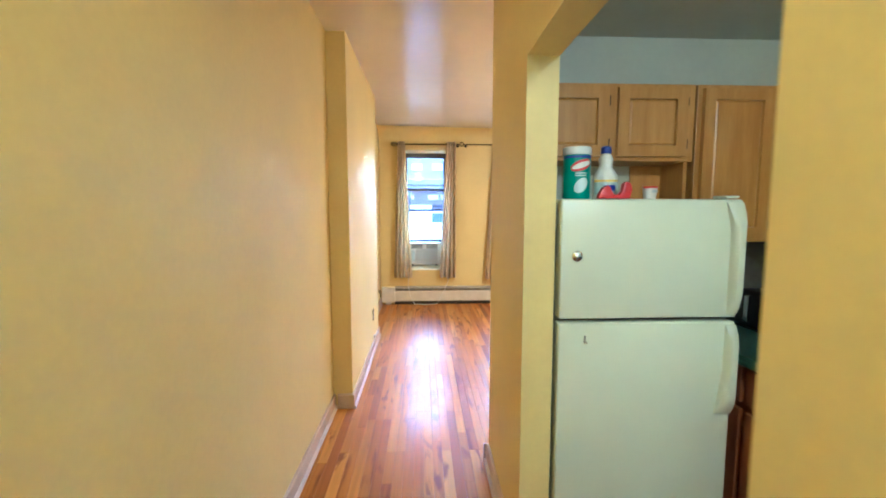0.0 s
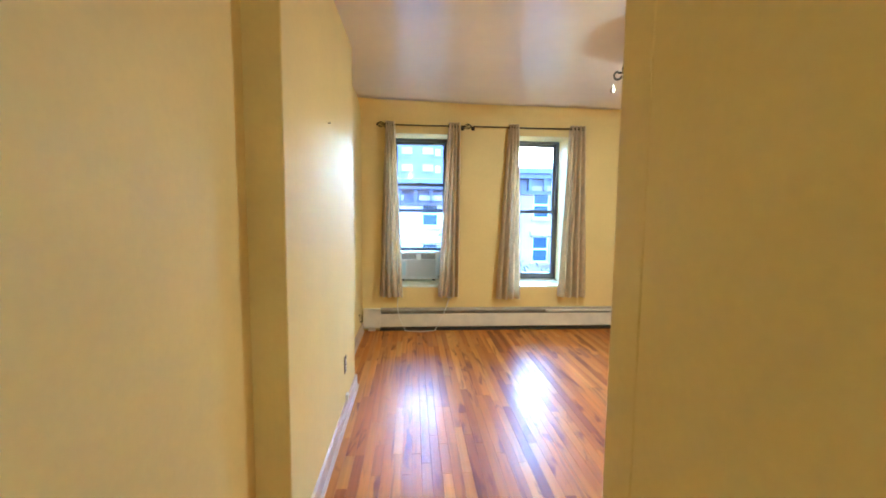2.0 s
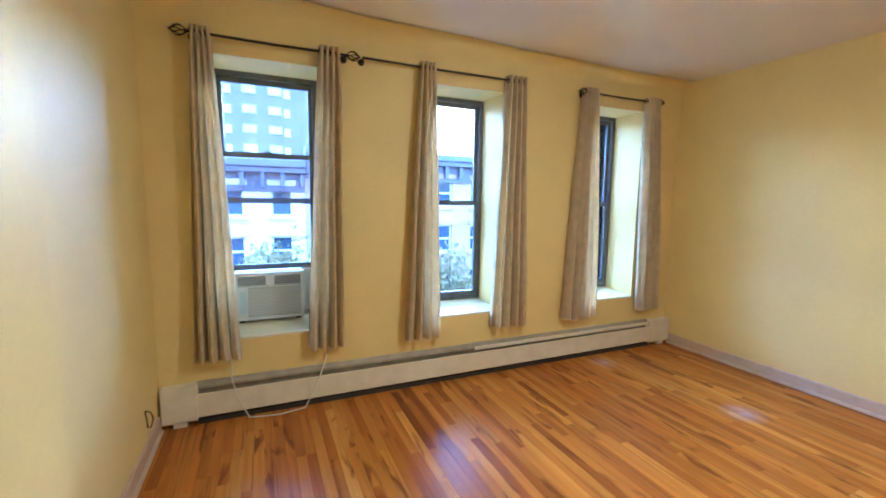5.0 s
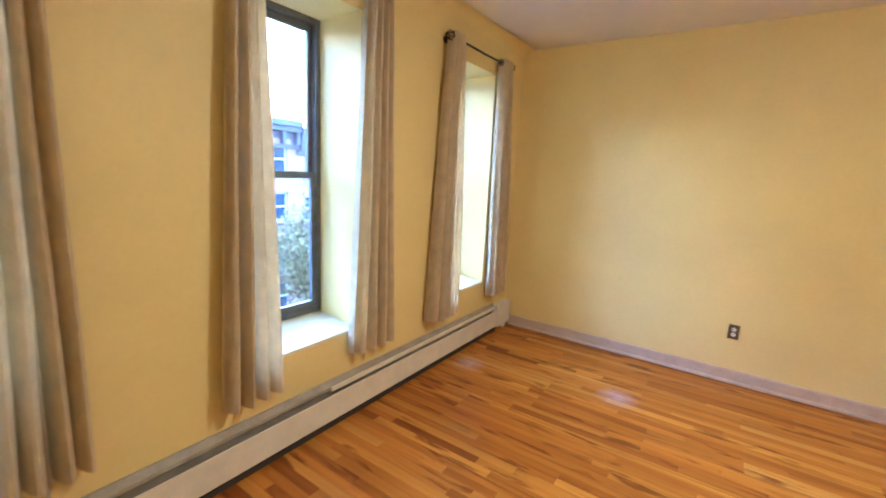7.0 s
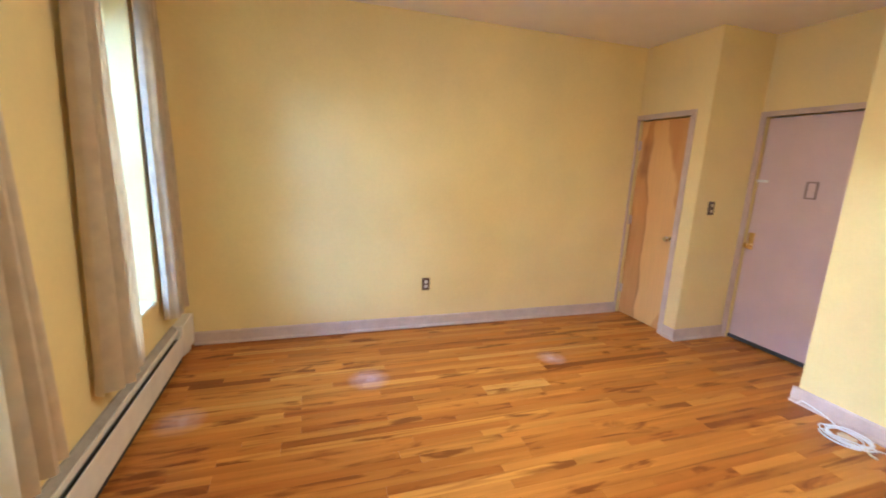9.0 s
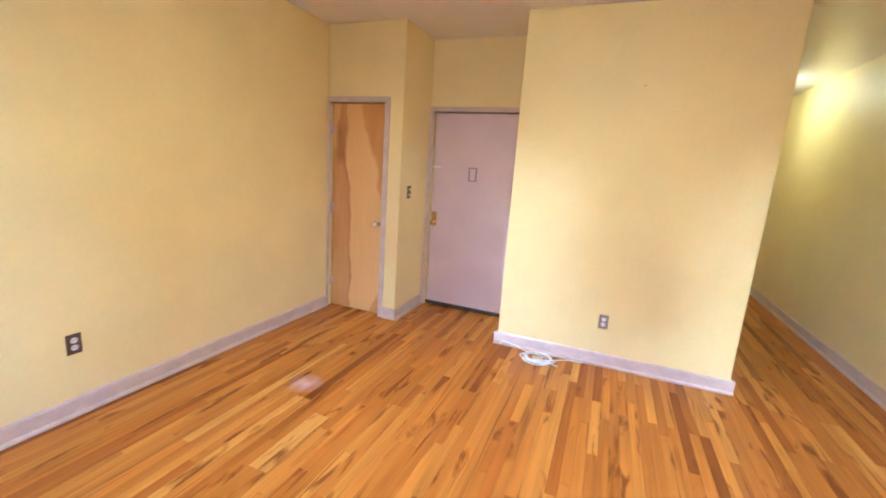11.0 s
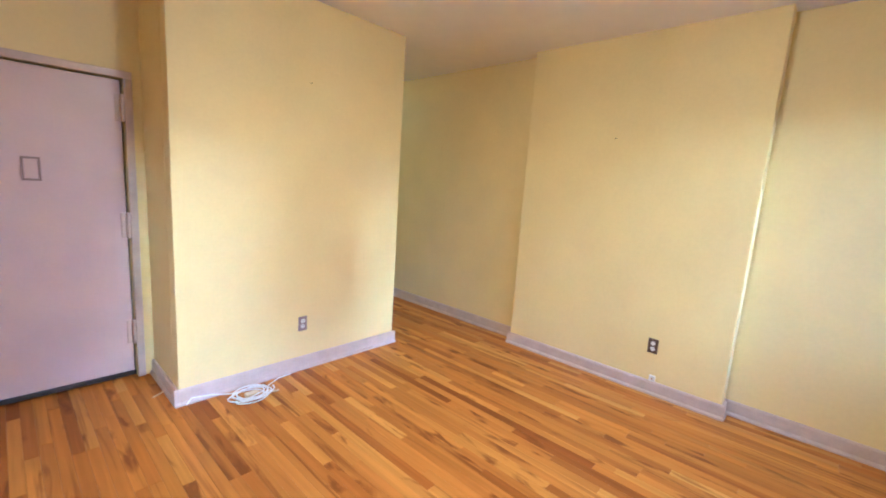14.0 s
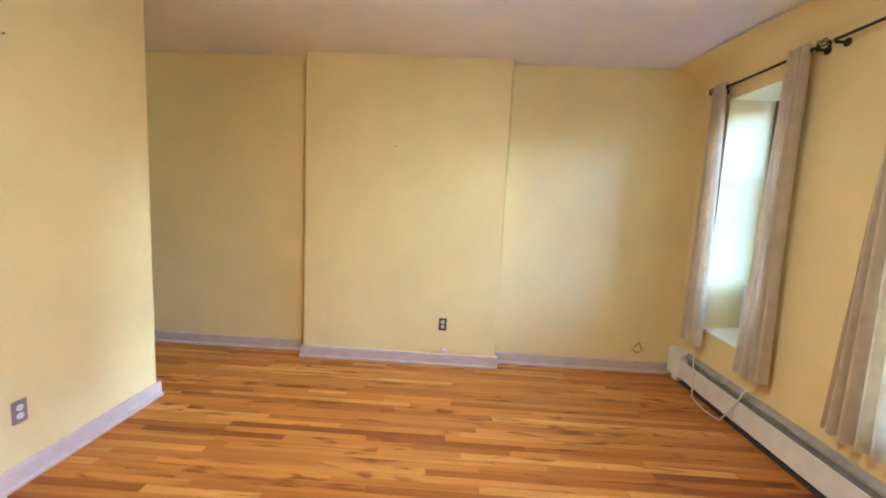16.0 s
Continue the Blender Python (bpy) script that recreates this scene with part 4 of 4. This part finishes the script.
outline = ((-0.066, 0), (-0.063, 0.016), (-0.046, 0.044), (-0.032, 0.050), (-0.022, 0.044), (-0.014, 0.026), (0.0, 0.013), (0.014, 0.014), (0.027, 0.030), (0.031, 0.056), (0.044, 0.066), (0.058, 0.058), (0.065, 0.034), (0.058, 0.010), (0.046, 0))
f = bm.faces.new([bm.verts.new((x, -0.014, z)) for x, z in outline])
e = bmesh.ops.extrude_face_region(bm, geom=[f])
bmesh.ops.translate(bm, verts=[v for v in e["geom"] if isinstance(v, bmesh.types.BMVert)], vec=(0, 0.028, 0))
bmesh.ops.recalc_face_normals(bm, faces=bm.faces)
bmesh.ops.bevel(bm, geom=[q for q in bm.edges], offset=0.0025, segments=2, profile=0.5, affect='EDGES', clamp_overlap=True)
part("crescent", bm, M_RED, t, smooth=True)
part("foot", box(-0.05, 0.05, -0.03, 0.03, 0, 0.006, bev=0.002), M_RED, t)
t = thing("paper_cup", (1.235, 1.08, FT), "small white cup with red print on the refrigerator", "cup")
part("cup", lathe(bmesh.new(), [(0, 0), (0.022, 0), (0.029, 0.05), (0.027, 0.05), (0.02, 0.004), (0, 0.004)], None, 18), M_WHITE, t, smooth=True)
part("print", wrap(bmesh.new(), 0.0294, -1.5, 1.5, 0.044, 0.051), M_RED, t)
part("stripe", wrap(bmesh.new(), 0.0287, -0.2, 0.9, 0.026, 0.036), M_LBLUE, t)

t = thing("base_cabinet", (1.62, -0.4, 0), "wooden base cabinets along the kitchen side wall, shade put into their red-brown colour", "cabinet")
part("body", box(0.02, 0.68, 0, 1.98, 0.09, 0.86), M_CABSHADE, t)
# toe kick coloured near-black for the shade under the cabinets
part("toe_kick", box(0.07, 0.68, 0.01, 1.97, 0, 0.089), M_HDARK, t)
for k in range(4):
    y = 0.03 + k * 0.46
    dr = part("door", box(0, 0.019, y, y + 0.43, 0.11, 0.66, bev=0.004), M_CABSHADE, t)
    part("raised_panel", box(-0.008, 0.002, y + 0.055, y + 0.375, 0.165, 0.605, bev=0.004), M_CABSHADE, dr)
    part("drawer", box(0, 0.019, y, y + 0.43, 0.69, 0.84, bev=0.004), M_CABSHADE, t)
t = thing("countertop", (1.59, -0.42, 0.86), "speckled dark green laminate countertop with backsplash", "countertop")
part("slab", box(0, 0.715, 0, 2.005, 0, 0.04, bev=0.005), M_COUNTER, t)
part("backsplash", box(0.695, 0.718, 0, 2.005, 0.041, 0.14, bev=0.003), M_COUNTER, t)
structure("kitchen_backsplash", box(1.56, BOX1 - 0.143, KB - 0.012, KB - 0.002, 1.04, 1.325, bev=0.002), M_SPLASH, "dark tiled splash wall over the kitchen counter", "wall")
outlet((BOX1 - 0.14, 1.37, 1.09), 90, M_PLATE, "brown duplex outlet over the kitchen counter")
t = thing("toaster", (2.05, 1.34, 0.90), "black countertop appliance with a chrome lever", "appliance")
part("body", box(-0.15, 0.15, -0.10, 0.10, 0.005, 0.19, bev=0.03, seg=4), M_BLACK, t, smooth=True)
part("lever", box(-0.165, -0.148, -0.012, 0.012, 0.04, 0.17, bev=0.004), M_CHROME, t, "chrome strip")
part("base", box(-0.14, 0.14, -0.09, 0.09, 0, 0.006), M_BLACK, t)

# ---- street ----
GZ = -8.0
M_ASPH = mat("asphalt", (0.10, 0.10, 0.10), rough=0.9, var=0.15, scale=1.5, bump=0.2)
M_PAVE = mat("concrete_pavement", (0.46, 0.45, 0.43), rough=0.85, var=0.12, scale=1.2, bump=0.1)
M_BROWN = mat("brownstone", (0.45, 0.30, 0.25), rough=0.85, var=0.12, scale=0.6, bump=0.2, bscale=5)
M_RBRICK = mat("red_brick", (0.50, 0.31, 0.25), rough=0.85, var=0.12, scale=0.8, bump=0.2, bscale=8)
M_PALE = mat("pale_facade_paint", (0.74, 0.62, 0.52), rough=0.8, var=0.08, scale=0.8)
M_CORN = mat("slate_cornice", (0.17, 0.145, 0.15), rough=0.6, var=0.12, scale=1.5)
M_TOWER = mat("grey_brick_tower", (0.20, 0.15, 0.16), rough=0.85, var=0.08, scale=0.4)
M_WTRIM = mat("white_trim_and_glare", (0.82, 0.78, 0.74), rough=0.5, var=0.04)
M_DPANE = mat("dark_pane", (0.05, 0.07, 0.10), rough=0.08, var=0.2, scale=0.5)
M_BARK = mat("bark", (0.10, 0.075, 0.05), rough=0.9, var=0.2, scale=8, bump=0.4)
M_LEAF = mat("leaves", (0.34, 0.26, 0.11), second=(0.16, 0.16, 0.06), rough=0.6, scale=1.5, trans=0.2)
M_ROOF = mat("tar_roof", (0.08, 0.08, 0.08), rough=0.9, var=0.1)
structure("ground", box(-400, 400, -400, 900, GZ - 1, GZ), M_ASPH, "asphalt street ground reaching the horizon", "ground")
for nm, y0, y1 in (("pavement_near", 6.4, 10.5), ("pavement_far", 20.5, 24.5)):
    structure(nm, box(-120, 120, y0, y1, GZ, GZ + 0.15, bev=0.02), M_PAVE, "concrete street pavement with a real kerb", "pavement")
structure("own_house_front", panel([-12.0, W - 0.15, E + 0.12, 12.0], [GZ, -0.2, H + 0.2, 5.5], {(1, 1)}, ALONGX, N_, OUT), M_BROWN, "brownstone front of the house itself", "facade")


def house(x0, x1, y, top, material, bays, storeys, label):
    t = thing("row_house", ((x0 + x1) / 2, y, GZ), label, "house", "houses across the street")
    w = (x1 - x0) / 2
    hgt = top - GZ
    fh = (hgt - 1.6) / storeys
    us, vs, holes, wins = [-w], [0.0], set(), []
    bw = 2 * w / bays
    for b in range(bays):
        c = -w + bw * (b + 0.5)
        us += [c - 0.5, c + 0.5]
    us.append(w)
    for s in range(storeys):
        vs += [0.9 + s * fh + 0.45, 0.9 + s * fh + 0.45 + fh * 0.60]
    vs.append(hgt - 0.9)
    for b in range(bays):
        for s in range(storeys):
            holes.add((1 + 2 * b, 1 + 2 * s))
            wins.append((us[1 + 2 * b], us[2 + 2 * b], vs[1 + 2 * s], vs[2 + 2 * s]))
    part("wall", panel(us, vs, holes, ALONGX, 0, 0.4), material, t)
    part("rear", box(-w, w, 0.45, 11, 0, hgt - 0.9), material, t)
    part("roof", box(-w, w, -0.0, 11, hgt - 0.88, hgt - 0.78), M_ROOF, t)
    bm = bmesh.new()
    bx(bm, -w, w, -0.12, -0.002, hgt - 1.5, hgt - 0.6, bev=0.02)
    bx(bm, -w, w, -0.55, -0.002, hgt - 0.6, hgt - 0.35, bev=0.03)
    bx(bm, -w, w, -0.70, -0.002, hgt - 0.35, hgt, bev=0.05)
    co = part("cornice", bm, M_CORN, t, "projecting slate-blue cornice")
    n = int(2 * w / 0.9)
    for k in range(n + 1):
        x = -w + 0.15 + (2 * w - 0.3) * k / n
        part("corbel", box(x - 0.09, x + 0.09, -0.48, -0.121, hgt - 1.25, hgt - 0.605), M_CORN, co)
    for a, b, c, e in wins:
        bm = bmesh.new()
        f = 0.09
        one_frame(bm, a, b, c, e, (f, f, f), 0.12, 0.22)
        wd = part("window", bm, M_WTRIM, t, "white sash window")
        part("pane", box(a + f, b - f, 0.16, 0.18, c + f, e - f), M_DPANE, wd)
        part("meeting_rail", box(a + f, b - f, 0.12, 0.158, (c + e) / 2 - 0.05, (c + e) / 2 + 0.05), M_WTRIM, wd)
        part("lintel", box(a - 0.15, b + 0.15, -0.16, -0.001, e + 0.02, e + 0.3, bev=0.02), material, wd)
        part("stone_sill", box(a - 0.12, b + 0.12, -0.14, -0.001, c - 0.16, c - 0.01, bev=0.02), material, wd)


for k, (stone, what, top) in enumerate((
        (M_RBRICK, "red brick", 3.2), (M_BROWN, "brownstone", 3.9), (M_PALE, "pale painted", 3.3), (M_BROWN, "brownstone", 4.0),
        (M_RBRICK, "red brick", 4.0), (M_BROWN, "brownstone", 3.7), (M_RBRICK, "red brick", 3.9), (M_BROWN, "brownstone", 3.6), (M_RBRICK, "red brick", 3.8))):
    house(-17.2 + 6.5 * k, -10.7 + 6.5 * k, 24.6, top, stone, 3, 4, "four-storey %s row house with slate cornice" % what)

# tall apartment tower behind the row
tw = thing("apartment_tower", (-2.0, 75.0, GZ), "tall grey apartment tower with rows of windows behind the row houses", "apartment building")
part("wall", box(-22, 17, 0, 18, 0, 37), M_TOWER, tw)
part("roof", box(-22.3, 17.3, -0.3, 18.3, 37, 38), M_ROOF, tw)
M_TPANE = mat("tower_pane", (0.50, 0.46, 0.46), rough=0.3, var=0.15, scale=0.3)
wm = {}
for s in range(4, 12):
    for b in range(9):
        x, z = -20.4 + b * 4.2 + 0.5 * (b % 2), 2.0 + s * 2.95
        # small windows are all white: their bright reflection is painted in
        for kind, wide, dx, m, words in (("wide", 1.9, 0.0, M_TPANE, "wide grey window"), ("small", 0.85, 1.75, M_WTRIM, "small window painted white for its bright reflection")):
            if (s * 7 + b * 5 + (kind == "small") * 3) % 7 == 0:
                continue
            if kind not in wm:
                o = part("window", bx(box(-wide / 2, wide / 2, -0.08, -0.01, 0, 1.05), -wide / 2 - 0.08, wide / 2 + 0.08, -0.14, -0.01, -0.14, -0.01), m, tw, words)
                wm[kind] = o.data
            else:
                o = new("window", wm[kind])
                o.parent = tw
            o.location = (x + dx, 0, z - 0.25 * (kind == "small"))


def tree(x, y, hgt, seed):
    rng = random.Random(seed)
    t = thing("street_tree", (x, y, GZ + 0.1), "leafy street tree in muted autumn green", "tree", "street trees")
    bm = bmesh.new()
    tips = []
    trunk_h = hgt * 0.42
    for k in range(6):
        u0, u1 = k / 6, (k + 1) / 6
        lathe(bm, [(0.17 - 0.09 * u0, u0 * trunk_h), (0.17 - 0.09 * u1, u1 * trunk_h)], pose(0.1 * math.sin(u0 * 3 + seed), 0, 0), 9)
    for k in range(16):
        a = rng.uniform(0, 6.28)
        z0 = trunk_h * rng.uniform(0.7, 1.0)
        ln = hgt * rng.uniform(0.25, 0.5)
        el = rng.uniform(0.5, 1.3)
        p = Vector((0, 0, z0))
        pts = [p]
        for j in range(4):
            el2 = el + 0.12 * j
            p = p + Vector((math.cos(a) * math.cos(el2), math.sin(a) * math.cos(el2), math.sin(el2))) * ln / 4
            a += rng.uniform(-0.3, 0.3)
            pts.append(p)
            tips.append(p)
        tube(bm, pts, 0.035, 5)
    part("trunk", bm, M_BARK, t)
    me = bpy.data.meshes.new("crown")
    vs, fs = [], []
    for _ in range(4500):
        c = rng.choice(tips)
        p = Vector(c) + Vector((rng.gauss(0, 0.42), rng.gauss(0, 0.42), rng.gauss(0, 0.36)))
        m = Matrix.LocRotScale(p, Euler((rng.uniform(0, 6), rng.uniform(0, 6), rng.uniform(0, 6))), None)
        s = rng.uniform(0.08, 0.17)
        b = len(vs)
        vs += [m @ Vector(q) for q in ((-s, 0, 0), (0, -s * 0.5, s * 0.15), (s, 0, 0), (0, s * 0.5, s * 0.15))]
        fs.append((b, b + 1, b + 2, b + 3))
    me.from_pydata([tuple(v) for v in vs], [], fs)
    me.materials.append(M_LEAF)
    ob = new("crown", me)
    ob.parent = t
    tagged(ob, "crown of many small leaves", kind="stuff")


for k, (x, y, hgt) in enumerate(((-8.0, 20.9, 8.4), (-3.4, 21.2, 8.3), (0.9, 20.8, 8.7), (4.8, 21.3, 7.8), (8.8, 21.0, 8.2), (13.5, 21.2, 8.4), (19.5, 21.1, 8.6), (26.0, 21.3, 8.4))):
    tree(x, y, hgt, k + 1)

# ---- floor ----
floor = structure("floor", box(W - 0.15, E + 0.12, HALLS - 0.12, N_ + 0.3, -0.2, -0.016), M_SUB, "varnished oak strip floor in mixed honey tones", "floor")
structure("kitchen_floor", box(BOX0 + 0.13, BOX1 - 0.125, -1.39, BOXY - 0.125, -0.015, 0.0), M_KFLOOR, "brown kitchen floor", "floor")
PW = 0.057
rng = random.Random(11)
plank_mesh = {}


def plank_bm(bm, x, y, ln):
    g, c, t = 0.0003, 0.0007, 0.0004
    x0, x1, y0, y1 = x + g, x + PW - g, y + g, y + ln - g
    lo = [bm.verts.new(p) for p in ((x0, y0, -0.0155), (x1, y0, -0.0155), (x1, y1, -0.0155), (x0, y1, -0.0155))]
    mi = [bm.verts.new(p) for p in ((x0, y0, -t), (x1, y0, -t), (x1, y1, -t), (x0, y1, -t))]
    up = [bm.verts.new(p) for p in ((x0 + c, y0 + c, 0), (x1 - c, y0 + c, 0), (x1 - c, y1 - c, 0), (x0 + c, y1 - c, 0))]
    for a, b in ((lo, mi), (mi, up)):
        for k in range(4):
            bm.faces.new((a[k], a[(k + 1) % 4], b[(k + 1) % 4], b[k]))
    bm.faces.new(up)


rest = bmesh.new()
count = 0
x = W - 0.01
while x < E:
    mid = x + PW / 2
    if mid < BOX0:
        start = HALLS - 0.05
    elif BOX1 < mid < NIBX:
        start = ENTY - 0.11
    else:
        start = BOXY - 0.10
    y = start - rng.uniform(0, 0.0)
    first = True
    while y < N_ + 0.01:
        ln = round(rng.choice((0.3, 0.5, 0.6, 0.8, 0.9, 1.0, 1.2, 1.4, 1.6)), 2)
        if first:
            ln, first = round(rng.uniform(0.25, 1.1), 1), False
        if y + ln > N_ + 0.2:
            ln = math.ceil((N_ + 0.01 - y) * 10) / 10
        near = 0.9 < mid < 3.3 and 2.1 < y + ln / 2 < 5.6 and count < 300
        if near:
            key = round(ln, 2)
            if key not in plank_mesh:
                bm = bmesh.new()
                plank_bm(bm, 0, 0, ln)
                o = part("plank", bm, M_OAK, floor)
                plank_mesh[key] = o.data
            else:
                o = new("plank", plank_mesh[key])
                o.parent = floor
            o.location = (x, y, 0)
            count += 1
        else:
            plank_bm(rest, x, y, ln)
        y += ln
    x += PW
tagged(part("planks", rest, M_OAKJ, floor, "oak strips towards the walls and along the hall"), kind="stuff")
